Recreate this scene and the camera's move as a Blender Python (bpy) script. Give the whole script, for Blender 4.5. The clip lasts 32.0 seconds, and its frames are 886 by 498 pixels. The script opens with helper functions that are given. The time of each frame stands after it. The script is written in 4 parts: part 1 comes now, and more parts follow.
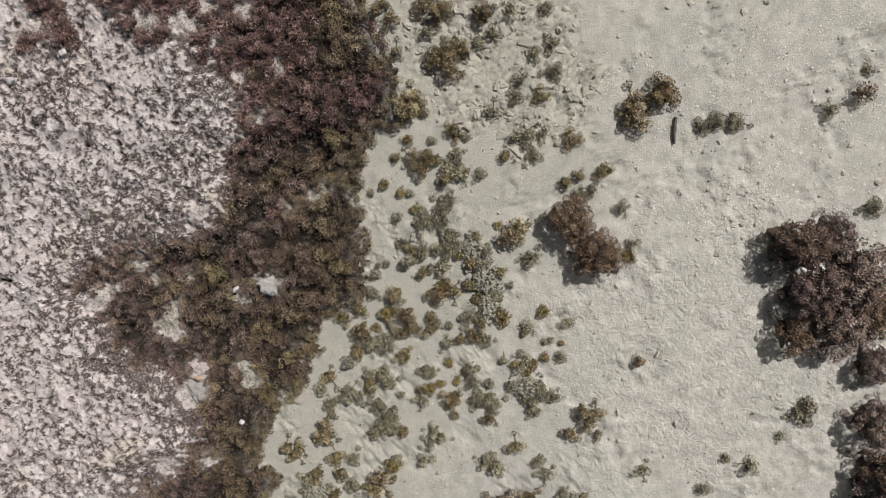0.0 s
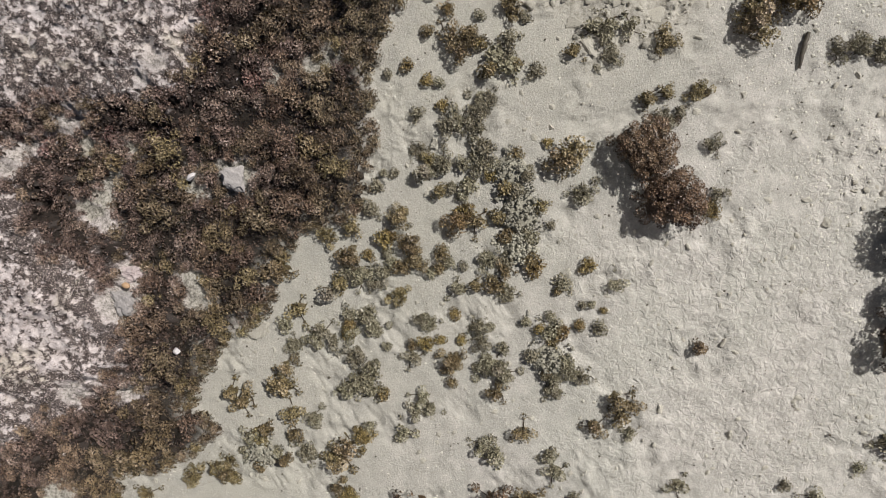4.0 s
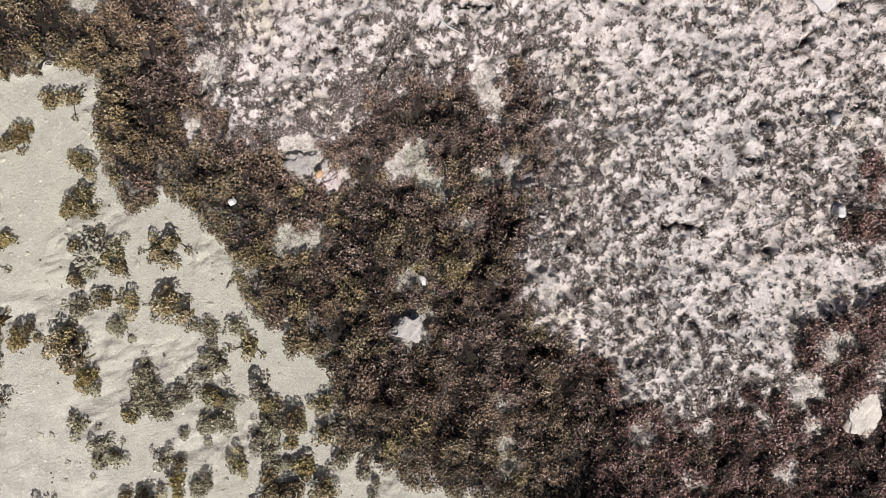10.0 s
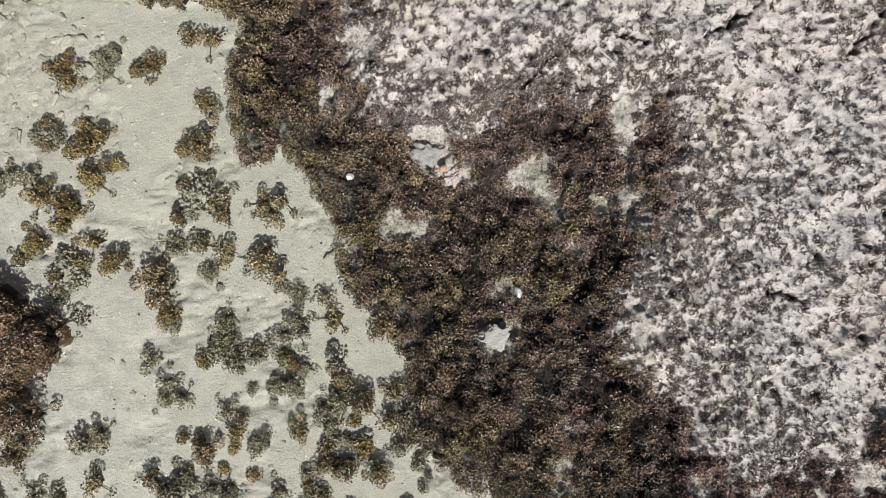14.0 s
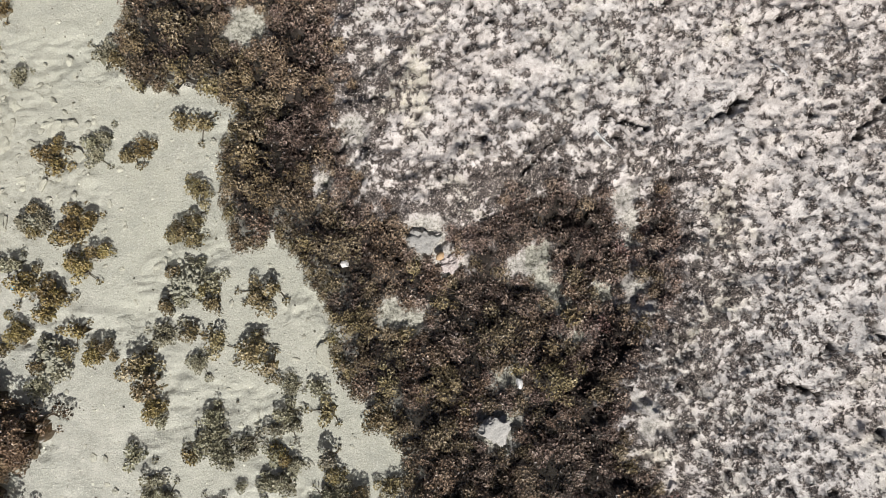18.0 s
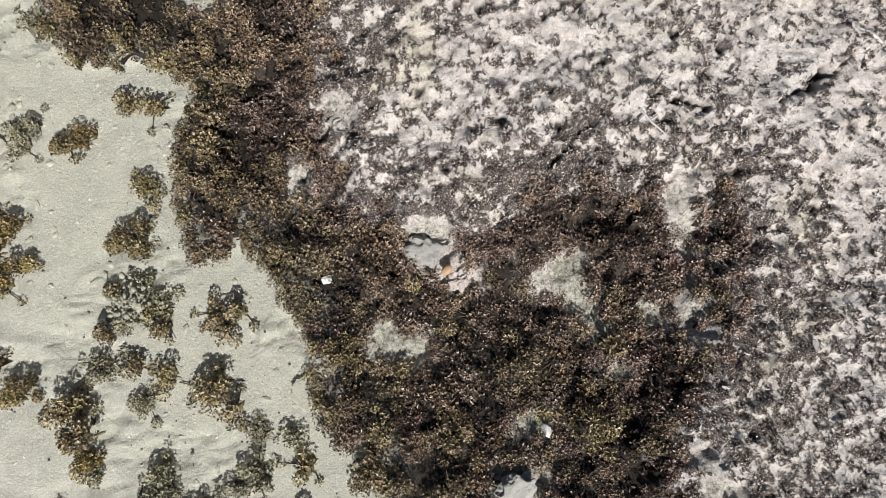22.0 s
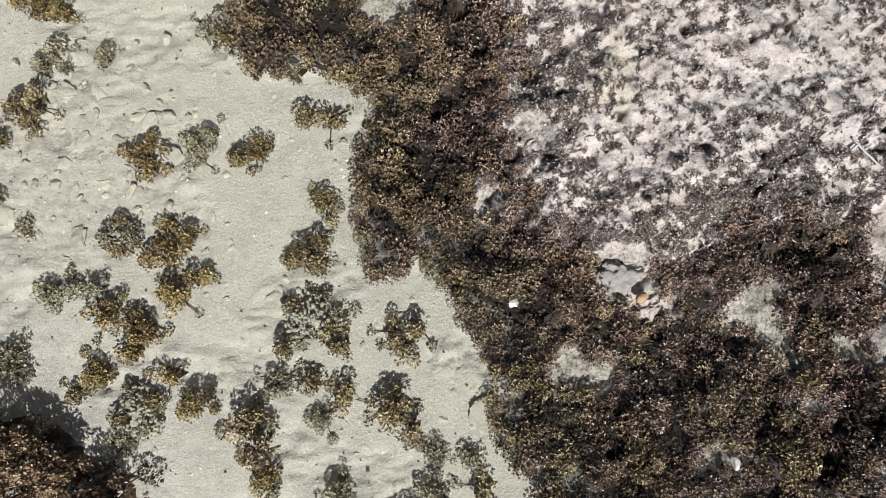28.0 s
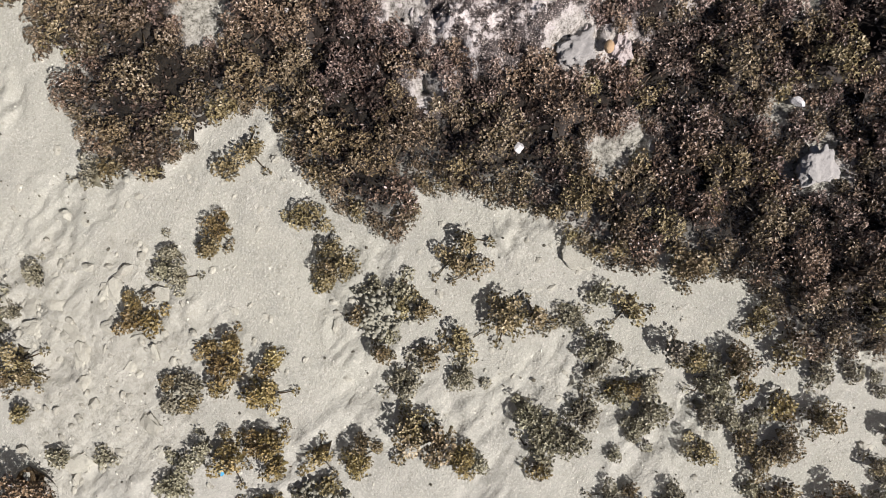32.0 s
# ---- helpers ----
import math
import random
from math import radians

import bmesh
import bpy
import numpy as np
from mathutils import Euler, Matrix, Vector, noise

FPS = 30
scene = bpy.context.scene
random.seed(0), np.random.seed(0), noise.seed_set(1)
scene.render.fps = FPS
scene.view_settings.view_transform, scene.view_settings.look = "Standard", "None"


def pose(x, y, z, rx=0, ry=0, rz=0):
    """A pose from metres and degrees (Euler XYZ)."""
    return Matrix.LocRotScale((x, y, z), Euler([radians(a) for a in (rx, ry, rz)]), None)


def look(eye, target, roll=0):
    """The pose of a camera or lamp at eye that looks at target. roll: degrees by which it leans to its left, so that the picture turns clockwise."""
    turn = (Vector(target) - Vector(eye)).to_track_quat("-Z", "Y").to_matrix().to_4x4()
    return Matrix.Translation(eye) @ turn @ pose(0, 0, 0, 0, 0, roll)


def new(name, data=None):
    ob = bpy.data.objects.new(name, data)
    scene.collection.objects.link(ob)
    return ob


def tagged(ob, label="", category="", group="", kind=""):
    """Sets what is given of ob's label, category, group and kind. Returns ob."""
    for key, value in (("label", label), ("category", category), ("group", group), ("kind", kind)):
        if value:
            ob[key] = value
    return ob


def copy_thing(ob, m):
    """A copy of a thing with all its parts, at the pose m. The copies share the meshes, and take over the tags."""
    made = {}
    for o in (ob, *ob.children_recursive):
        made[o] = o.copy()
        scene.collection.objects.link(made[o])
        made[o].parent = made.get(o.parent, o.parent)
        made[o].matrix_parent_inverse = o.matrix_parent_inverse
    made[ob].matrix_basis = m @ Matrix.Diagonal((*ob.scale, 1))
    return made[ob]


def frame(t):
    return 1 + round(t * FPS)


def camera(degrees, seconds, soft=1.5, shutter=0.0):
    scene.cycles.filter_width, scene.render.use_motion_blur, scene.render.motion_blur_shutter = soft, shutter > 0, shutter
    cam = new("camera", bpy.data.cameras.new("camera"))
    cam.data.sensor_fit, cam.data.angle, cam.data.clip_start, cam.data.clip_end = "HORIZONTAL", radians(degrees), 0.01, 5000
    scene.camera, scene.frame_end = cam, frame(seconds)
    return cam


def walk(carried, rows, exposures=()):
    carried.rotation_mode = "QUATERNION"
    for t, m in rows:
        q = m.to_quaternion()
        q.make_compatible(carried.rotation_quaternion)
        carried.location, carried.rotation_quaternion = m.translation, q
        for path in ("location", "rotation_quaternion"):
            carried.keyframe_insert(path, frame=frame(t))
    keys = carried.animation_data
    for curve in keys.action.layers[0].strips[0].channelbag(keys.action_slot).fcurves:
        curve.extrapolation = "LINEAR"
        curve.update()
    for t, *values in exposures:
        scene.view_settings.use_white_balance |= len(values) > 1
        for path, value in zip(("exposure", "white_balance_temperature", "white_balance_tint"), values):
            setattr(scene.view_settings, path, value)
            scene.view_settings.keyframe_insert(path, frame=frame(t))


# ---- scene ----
# A low-tide rock shelf with a fringe of seaweed beside a shallow sandy lagoon, flown over by a small drone.
cam = camera(71.1, 32.0, soft=0.75)
# seconds, x, y, z, and the turn in degrees
PATH = [
    (0.0, -0.028, -2.996, 5.402, -8.76, 1.92, -125.86),
    (0.5, -0.042, -2.929, 5.274, -9.76, 1.86, -125.91),
    (1.0, -0.070, -2.925, 5.150, -10.89, 1.85, -125.90),
    (1.5, -0.099, -2.877, 5.039, -11.73, 1.62, -125.93),
    (2.0, -0.143, -2.831, 4.907, -12.34, 1.60, -125.90),
    (2.5, -0.188, -2.770, 4.734, -12.84, 1.56, -125.88),
    (3.0, -0.250, -2.692, 4.546, -12.95, 1.90, -124.07),
    (3.5, -0.286, -2.630, 4.332, -12.74, 2.55, -120.96),
    (5.5, -0.895, -1.761, 3.850, -0.60, -2.07, -91.59),
    (6.0, -0.781, -1.799, 3.830, -2.09, -0.45, -74.43),
    (6.5, -0.766, -1.748, 3.833, -1.86, 0.44, -55.11),
    (7.0, -0.723, -1.688, 3.820, -1.35, 1.47, -33.68),
    (7.5, -0.688, -1.659, 3.798, -1.09, 1.31, -25.67),
    (8.0, -0.490, -1.573, 3.782, -0.70, 1.80, -24.60),
    (8.5, -0.260, -1.349, 3.775, -0.84, 1.80, -24.64),
    (9.0, 0.016, -1.063, 3.775, -0.83, 1.86, -22.06),
    (9.5, 0.243, -0.792, 3.764, 0.03, 1.65, -18.63),
    (10.0, 0.471, -0.500, 3.738, 0.22, 1.85, -13.23),
    (10.5, 0.651, -0.239, 3.729, 0.38, 1.99, -5.97),
    (11.0, 0.749, -0.043, 3.738, 0.77, 1.67, -0.81),
    (11.5, 0.684, 0.072, 3.740, 0.74, 1.65, -0.82),
    (12.0, 0.480, 0.156, 3.738, 0.76, 1.71, -0.97),
    (12.5, 0.241, 0.179, 3.746, 0.59, 1.80, -1.04),
    (13.0, 0.045, 0.059, 3.761, 0.01, 1.87, -1.04),
    (13.5, -0.120, -0.207, 3.790, -0.82, 1.80, -0.99),
    (15.5, -0.193, -0.355, 3.780, 0.27, 0.86, -1.30),
    (16.0, -0.197, -0.271, 3.771, 0.58, 1.04, -1.34),
    (16.5, -0.195, -0.166, 3.774, 0.77, 1.12, -1.33),
    (17.0, -0.175, -0.114, 3.767, 1.69, 1.29, -1.27),
    (17.5, -0.168, -0.013, 3.773, 2.18, 1.35, -1.37),
    (18.0, -0.155, 0.017, 3.675, 2.66, 1.39, -1.36),
    (18.5, -0.193, 0.027, 3.508, 2.97, 1.42, -1.38),
    (19.0, -0.212, 0.026, 3.372, 3.28, 1.35, -1.40),
    (19.5, -0.230, 0.054, 3.259, 3.54, 1.27, -1.42),
    (20.0, -0.253, 0.047, 3.159, 4.00, 1.28, -1.49),
    (20.5, -0.264, 0.056, 3.072, 4.05, 1.28, -1.48),
    (21.0, -0.247, 0.042, 2.986, 4.30, 1.19, -1.47),
    (21.5, -0.232, 0.033, 2.940, 4.22, 1.16, -1.50),
    (22.0, -0.218, 0.034, 2.932, 4.12, 1.17, -1.43),
    (22.5, -0.220, 0.043, 2.923, 4.21, 1.10, 0.26),
    (23.0, -0.226, 0.068, 2.901, 3.81, 1.41, 2.94),
    (23.5, -0.269, 0.070, 2.891, 4.05, 1.66, 2.88),
    (24.0, -0.396, 0.088, 2.896, 4.04, 1.89, 2.93),
    (24.5, -0.521, 0.091, 2.889, 4.24, 2.03, 2.99),
    (26.5, -0.557, 0.183, 2.927, 3.25, 0.84, 2.45),
    (27.0, -0.538, 0.200, 2.930, 3.13, 0.75, 2.50),
    (27.5, -0.724, 0.221, 2.928, 2.96, 1.28, 2.39),
    (28.0, -1.024, 0.232, 2.917, 2.64, 2.58, 0.24),
    (28.5, -1.313, 0.193, 2.900, 2.75, 4.07, -4.66),
    (29.0, -1.494, 0.165, 2.884, 2.29, 4.06, -10.85),
    (29.5, -1.472, 0.161, 2.858, 1.18, 4.54, -17.16),
    (30.0, -1.420, 0.156, 2.844, 0.37, 4.29, -22.14),
    (30.5, -1.355, 0.098, 2.842, 0.50, 3.89, -27.84),
    (31.0, -1.269, 0.056, 2.807, -0.53, 3.53, -34.50),
    (31.5, -1.235, 0.015, 2.802, -1.36, 2.93, -41.18),
    (32.0, -1.244, -0.006, 2.803, -1.50, 2.59, -44.79),
]
walk(cam, [(t, pose(x, y, z, rx, ry, rz)) for t, x, y, z, rx, ry, rz in PATH],
     [(0.0, -0.03, 6260, 15), (3.5, 0.03, 6260, 16), (6.0, 0.18, 6270, 17), (9.0, 0.45, 6300, 18),
      (13.0, 0.31, 6190, 10), (20.0, 0.41, 6190, 10), (28.0, 0.43, 6190, 12), (32.0, 0.49, 6180, 17)])

# ---------------------------------------------------------------- light
SUN_AZ, SUN_EL = radians(284), radians(47)     # where the sun stands: bearing from +x, and height
world = bpy.data.worlds.new("sky")
scene.world = world
world.use_nodes = True
wn = world.node_tree
sky = wn.nodes.new("ShaderNodeTexSky")
sky.sky_type = "NISHITA"
sky.sun_disc = False
sky.sun_elevation, sky.air_density, sky.dust_density, sky.ozone_density = SUN_EL, 0.75, 2.0, 0.6
sky.sun_rotation = radians(90) - SUN_AZ
wn.nodes["Background"].inputs["Strength"].default_value = 0.034
wn.links.new(sky.outputs[0], wn.nodes["Background"].inputs["Color"])
sun = new("sun", bpy.data.lights.new("sun", "SUN"))
sun.data.energy, sun.data.angle, sun.data.color = 5.0, radians(0.6), (1.0, 0.95, 0.88)
to_sun = Vector((math.cos(SUN_AZ) * math.cos(SUN_EL), math.sin(SUN_AZ) * math.cos(SUN_EL), math.sin(SUN_EL)))
sun.matrix_world = look(to_sun * 30, (0, 0, 0))

# ---------------------------------------------------------------- plan of the place
# the shore's two edges: weed against sand, and weed against bare rock, from north to south-east
WEED_EDGE = [(-2.3, 9), (-2.0, 3), (-1.95, 2.24), (-2.06, 2.09), (-1.93, 1.88), (-2.19, 1.81), (-2.18, 1.54), (-2.12, 1.25),
             (-1.85, 1.27), (-1.66, 1.23), (-1.49, 1.06), (-1.58, 0.72), (-1.59, 0.51), (-1.48, 0.26), (-1.23, 0.36),
             (-1.1, 0.11), (-0.89, -0.1), (-0.89, -0.46), (-0.76, -0.63), (-0.55, -0.81), (-0.46, -1.13), (-0.52, -1.5),
             (-0.15, -1.77), (0.3, -2.02), (0.6, -2.48), (0.5, -2.92), (0.74, -2.81), (1.0, -2.92), (1.45, -3.0), (3, -3.2), (9, -4.5)]
ROCK_EDGE = [(-1.2, 9), (-0.85, 2.2), (-0.86, 1.24), (-0.9, 0.94), (-0.84, 0.63), (-0.71, 0.46), (-0.44, 0.29), (-0.01, 0.25),
             (0.16, 0.44), (0.36, 0.52), (0.7, 0.45), (0.99, 0.44), (1.08, 0.25), (0.95, -0.21), (0.82, -0.5), (0.70, -0.75),
             (0.80, -1.1), (1.13, -1.35), (1.2, -1.67), (1.39, -1.82), (1.82, -1.75), (2.1, -1.8), (2.6, -1.9), (9, -2.8)]
# bare gaps in the weed, and weed patches out on the rock: x, y, radius
GAPS = [(0.27, 0.10, 0.085), (0.18, 0.08, 0.055), (0.35, 0.13, 0.055), (0.36, 0.02, 0.05), (0.42, -0.06, 0.045), (0.48, -0.16, 0.04), (0.84, 0.46, 0.06), (0.86, 0.37, 0.05),
        (0.87, 0.28, 0.045), (0.875, 0.19, 0.045), (0.72, -0.1, 0.04), (0.88, 0.07, 0.04), (0.89, -0.06, 0.05), (0.89, -0.19, 0.05), (-0.56, -0.17, 0.08), (-0.42, -0.22, 0.08), (0.87, -0.72, 0.05), (0.89, -0.85, 0.05), (0.49, -1.44, 0.04), (0.43, -1.69, 0.05), (2.25, -1.75, 0.09), (2.4, -1.5, 0.09), (2.5, -1.92, 0.1), (2.23, -1.98, 0.07), (1.95, -1.88, 0.06), (1.62, -1.85, 0.05), (2.0, -2.2, 0.05), (1.5, -2.15, 0.04), (-0.33, 0.26, 0.1), (-0.2, 0.12, 0.07), (0.06, -0.88, 0.1), (0.19, -0.61, 0.04),
        (0.52, -1.48, 0.05), (0.56, -0.34, 0.04), (0.45, -1.85, 0.06), (1.24, -1.79, 0.07), (-0.76, 0.89, 0.06), (0.1, -0.58, 0.05), (-1.42, 1.59, 0.11), (-0.93, 0.59, 0.06)]
PATCHES = [(2.86, -0.62, 0.07), (2.71, -0.9, 0.05), (3.0, -0.92, 0.09), (2.4, -1.6, 0.2), (2.75, -1.45, 0.15)]
CRACKS = [(1.3, 0.87, 1.6, 1.06), (2.11, 0.74, 2.35, 1.04), (0.71, 0.92, 0.94, 0.86), (2.16, -0.29, 2.19, -0.46),
          (2.68, 0.34, 2.59, 0.02), (0.25, 0.62, 0.42, 0.8), (-0.93, 0.6, -0.78, 0.86), (1.62, -0.62, 1.86, -0.68)]
WATER_Z = -0.035


def hashed(ix, iy, seed):
    h = (ix.astype(np.int64) * 374761393 + iy.astype(np.int64) * 668265263 + seed * 974634521) & 0xFFFFFFFF
    h = ((h ^ (h >> 13)) * 1274126177) & 0xFFFFFFFF
    h = ((h ^ (h >> 15)) * 2246822519) & 0xFFFFFFFF
    return ((h ^ (h >> 16)) & 0xFFFFFF) / float(0x1000000)


def grain(x, y, size, seed=0):
    """Gradient noise of about -1 to 1, with bumps of the given size in metres."""
    x, y = x / size, y / size
    ix, iy = np.floor(x), np.floor(y)
    fx, fy = x - ix, y - iy
    ux, uy = fx * fx * fx * (fx * (fx * 6 - 15) + 10), fy * fy * fy * (fy * (fy * 6 - 15) + 10)

    def corner(dx, dy):
        a = hashed(ix + dx, iy + dy, seed) * 2 * np.pi
        return np.cos(a) * (fx - dx) + np.sin(a) * (fy - dy)

    low = corner(0, 0) * (1 - ux) + corner(1, 0) * ux
    high = corner(0, 1) * (1 - ux) + corner(1, 1) * ux
    return 1.5 * (low * (1 - uy) + high * uy)


def fractal(x, y, size, octaves, seed=0, keep=0.5):
    total, weight = 0, 1
    for n in range(octaves):
        total = total + weight * grain(x, y, size / 2**n, seed + 17 * n)
        weight *= keep
    return total


def cells(x, y, size, seed=0):
    """Distance to the nearest of scattered seeds and a value for that seed."""
    x, y = x / size, y / size
    ix, iy = np.floor(x), np.floor(y)
    best, second, value = np.full(x.shape, 9.0), np.full(x.shape, 9.0), np.zeros(x.shape)
    for dx in (-1, 0, 1):
        for dy in (-1, 0, 1):
            d = np.hypot(ix + dx + hashed(ix + dx, iy + dy, seed) - x, iy + dy + hashed(ix + dx, iy + dy, seed + 5) - y)
            near = d < best
            second = np.where(near, best, np.minimum(second, d))
            value = np.where(near, hashed(ix + dx, iy + dy, seed + 9), value)
            best = np.where(near, d, best)
    return best, second, value


def step(lo, hi, v):
    t = np.clip((v - lo) / (hi - lo), 0, 1)
    return t * t * (3 - 2 * t)


def line_distance(x, y, ax, ay, bx, by):
    dx, dy = bx - ax, by - ay
    t = np.clip(((x - ax) * dx + (y - ay) * dy) / (dx * dx + dy * dy), 0, 1)
    return np.hypot(x - ax - t * dx, y - ay - t * dy)


def shore(x, y, edge):
    """Signed distance to an edge of the shore, positive on the land's side."""
    far = np.full(x.shape, 99.0)
    inside = np.zeros(x.shape, bool)
    loop = edge + [(400, -60), (400, 400), (-20, 400)]
    for (ax, ay), (bx, by) in zip(edge, edge[1:]):
        far = np.minimum(far, line_distance(x, y, ax, ay, bx, by))
    for (ax, ay), (bx, by) in zip(loop, loop[1:] + loop[:1]):
        if ay != by:
            inside ^= ((ay > y) != (by > y)) & (x < (bx - ax) * (y - ay) / (by - ay) + ax)
    return np.where(inside, far, -far)


def plan(x, y):
    """At each place: the ground's height, and how far it is rock, turf, weed bed and rubble."""
    x, y = np.asarray(x, float), np.asarray(y, float)
    ragged = 0.05 * fractal(x, y, 0.25, 3, 3)
    outer, inner = shore(x, y, WEED_EDGE) + ragged, shore(x, y, ROCK_EDGE) + 1.3 * ragged + 0.09 * fractal(x, y, 0.16, 3, 6, 0.65)
    weed = np.minimum(outer, -inner)
    for cx, cy, r in PATCHES:
        weed = np.maximum(weed, r - np.hypot(x - cx, y - cy) + 1.5 * ragged)
    bare = np.zeros(x.shape)
    for cx, cy, r in GAPS:
        weed = np.minimum(weed, np.hypot(x - cx, y - cy) - r - 0.05 + 0.6 * ragged)
        bare = np.maximum(bare, step(r + 0.05, r - 0.02, np.hypot(x - cx, y - cy) + 0.8 * ragged))
    land = step(-0.08, 0.15, outer)
    rise = step(-0.1, 0.9, outer)
    rubble = (1 - land) * step(0.15, 0.45, 1.1 - np.hypot((x - 0.55) / 1.3, (y + 3.75) / 0.85) + 0.3 * fractal(x, y, 0.5, 2, 8))
    rubble = np.maximum(rubble, (1 - land) * 0.6 * step(0.1, 0.5, 1 - np.hypot((x + 2.95) / 0.75, (y - 0.75) / 0.9) + 0.4 * fractal(x, y, 0.4, 2, 18)))
    broad = fractal(x, y, 1.6, 3, 11)
    # rock: smooth crust with a fretted skin, pits and cracks
    flat = step(-0.1, 0.12, inner)
    skin = fractal(x, y, 0.11, 4, 21, 0.55)
    cover = 0.32 * step(0.5, -0.05, inner) + 0.14 * step(0.7, 0.2, np.hypot((x - 1.35) / 1.0, (y + 0.35) / 1.2)) + 0.10 * step(0.6, 0.2, np.hypot((x + 0.3) / 1.0, (y - 0.5) / 0.7)) + 0.20 * fractal(x, y, 0.7, 2, 41) + 0.13 * fractal(x, y, 0.22, 2, 43) - 0.03 - 0.03 * step(0.5, 1.3, inner) * step(-0.4, 0.4, y)
    cover = cover - 0.07 * step(1.0, 0.4, np.hypot((x - 1.5) / 0.9, (y - 1.05) / 0.55))
    tufted = 0.55 * fractal(x, y, 0.075, 4, 51, 0.9) + cover - 0.03
    turf = land * np.clip(0.5 + 1.6 * tufted, 0, 1) * (1 - bare)
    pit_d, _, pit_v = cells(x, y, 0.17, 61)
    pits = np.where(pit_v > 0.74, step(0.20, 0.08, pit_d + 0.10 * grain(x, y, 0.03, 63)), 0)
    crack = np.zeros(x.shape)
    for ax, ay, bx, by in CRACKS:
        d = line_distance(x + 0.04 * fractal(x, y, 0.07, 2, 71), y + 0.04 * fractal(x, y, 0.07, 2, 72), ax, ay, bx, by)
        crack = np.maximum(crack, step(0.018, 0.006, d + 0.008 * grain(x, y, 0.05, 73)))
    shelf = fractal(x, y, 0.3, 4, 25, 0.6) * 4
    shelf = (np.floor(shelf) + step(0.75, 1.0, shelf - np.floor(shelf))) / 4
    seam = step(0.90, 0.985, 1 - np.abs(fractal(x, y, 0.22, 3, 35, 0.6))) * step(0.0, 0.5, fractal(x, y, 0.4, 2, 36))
    rock_z = 0.010 * skin + 0.034 * shelf + 0.013 * step(0.4, 0.65, turf) - 0.028 * pits - 0.06 * crack - 0.02 * seam + 0.005 * grain(x, y, 0.03, 27) + 0.006 * (1 - np.abs(fractal(x, y, 0.075, 3, 29, 0.6))) * step(-0.2, 0.3, fractal(x, y, 0.5, 2, 28))
    # sand: soft swells, small ripples, buried slabs with sharp lips in the rubble
    ledge_d, ledge_e, ledge_v = cells(x + 0.05 * grain(x, y, 0.1, 81), y + 0.05 * grain(x, y, 0.1, 82), 0.16, 83)
    slabs = rubble * (0.03 * (ledge_v - 0.35) * step(0.0, 0.10, ledge_e - ledge_d) - 0.005 + 0.008 * fractal(x, y, 0.05, 2, 85))
    glitter = 0.9 * step(0.0, 0.7, 1 - np.hypot((x + 2.75) / 2.2, (y + 3.7) / 2.3) + 0.3 * fractal(x, y, 0.5, 2, 90))
    ripple = np.abs(grain(x + 0.3 * y, y, 0.05, 91)) * glitter
    dimple = np.maximum(0, fractal(x, y, 0.14, 3, 93, 0.55) - 0.15)
    lip = fractal(x, y, 0.2, 4, 97, 0.65) * 3
    lip = (np.floor(lip) + step(0.88, 1.0, lip - np.floor(lip))) / 3 * (0.12 + 0.9 * step(0.0, 0.35, fractal(x, y, 0.55, 2, 98)))
    sand_z = -0.13 + 0.006 * fractal(x, y, 0.7, 2, 95) - 0.004 * dimple + 0.008 * ripple + slabs + 0.026 * lip
    ledge = step(-0.04, 0.05, x - 0.45 * (y + 2.2) - 0.82 + 0.05 * fractal(x, y, 0.3, 2, 19)) * step(-1.35, -1.7, y)
    base = -0.075 + 0.205 * step(-0.38, 0.32, inner) + 0.02 * rise + 0.025 * broad * rise + 0.07 * ledge * step(0.0, 0.12, outer) * step(0.05, -0.2, inner)
    z = sand_z * (1 - land) + (base + rock_z) * land
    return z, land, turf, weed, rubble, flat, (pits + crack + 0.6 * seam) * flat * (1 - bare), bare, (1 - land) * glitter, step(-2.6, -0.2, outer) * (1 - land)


def at_place(values, x, y):
    """A value of the ground's sheet at one place, between its four nearest corners."""
    i, j = int(np.searchsorted(gx, x)) - 1, int(np.searchsorted(gy, y)) - 1
    u, w = (x - gx[i]) / (gx[i + 1] - gx[i]), (y - gy[j]) / (gy[j + 1] - gy[j])
    k = j * len(gx) + i
    low, high = values[k] * (1 - u) + values[k + 1] * u, values[k + len(gx)] * (1 - u) + values[k + len(gx) + 1] * u
    return float(low * (1 - w) + high * w)


def height(x, y):
    return at_place(gz, x, y)


# ---------------------------------------------------------------- materials
def material(name, build, **settings):
    m = bpy.data.materials.new(name)
    m.use_nodes = True
    t = m.node_tree
    b = t.nodes["Principled BSDF"]
    for key, value in settings.items():
        b.inputs[key.replace("_", " ")].default_value = value
    build(t, b)
    return m


def node(t, kind, **inputs):
    n = t.nodes.new("ShaderNode" + kind)
    for key, value in inputs.items():
        socket = n.inputs[key.replace("_", " ")]
        if isinstance(value, bpy.types.NodeSocket):
            t.links.new(value, socket)
        else:
            socket.default_value = value
    return n


def place_of(t):
    return node(t, "TexCoord").outputs["Object"]


def cloud(t, where, scale, detail=4.0, rough=0.6):
    return node(t, "TexNoise", Vector=where, Scale=scale, Detail=detail, Roughness=rough).outputs["Fac"]


def ramp(t, fac, *stops):
    n = node(t, "ValToRGB", Fac=fac)
    e = n.color_ramp.elements
    for k, (at, colour) in enumerate(stops):
        s = e[k] if k < 2 else e.new(at)
        s.position, s.color = at, (*colour, 1)
    return n.outputs["Color"]


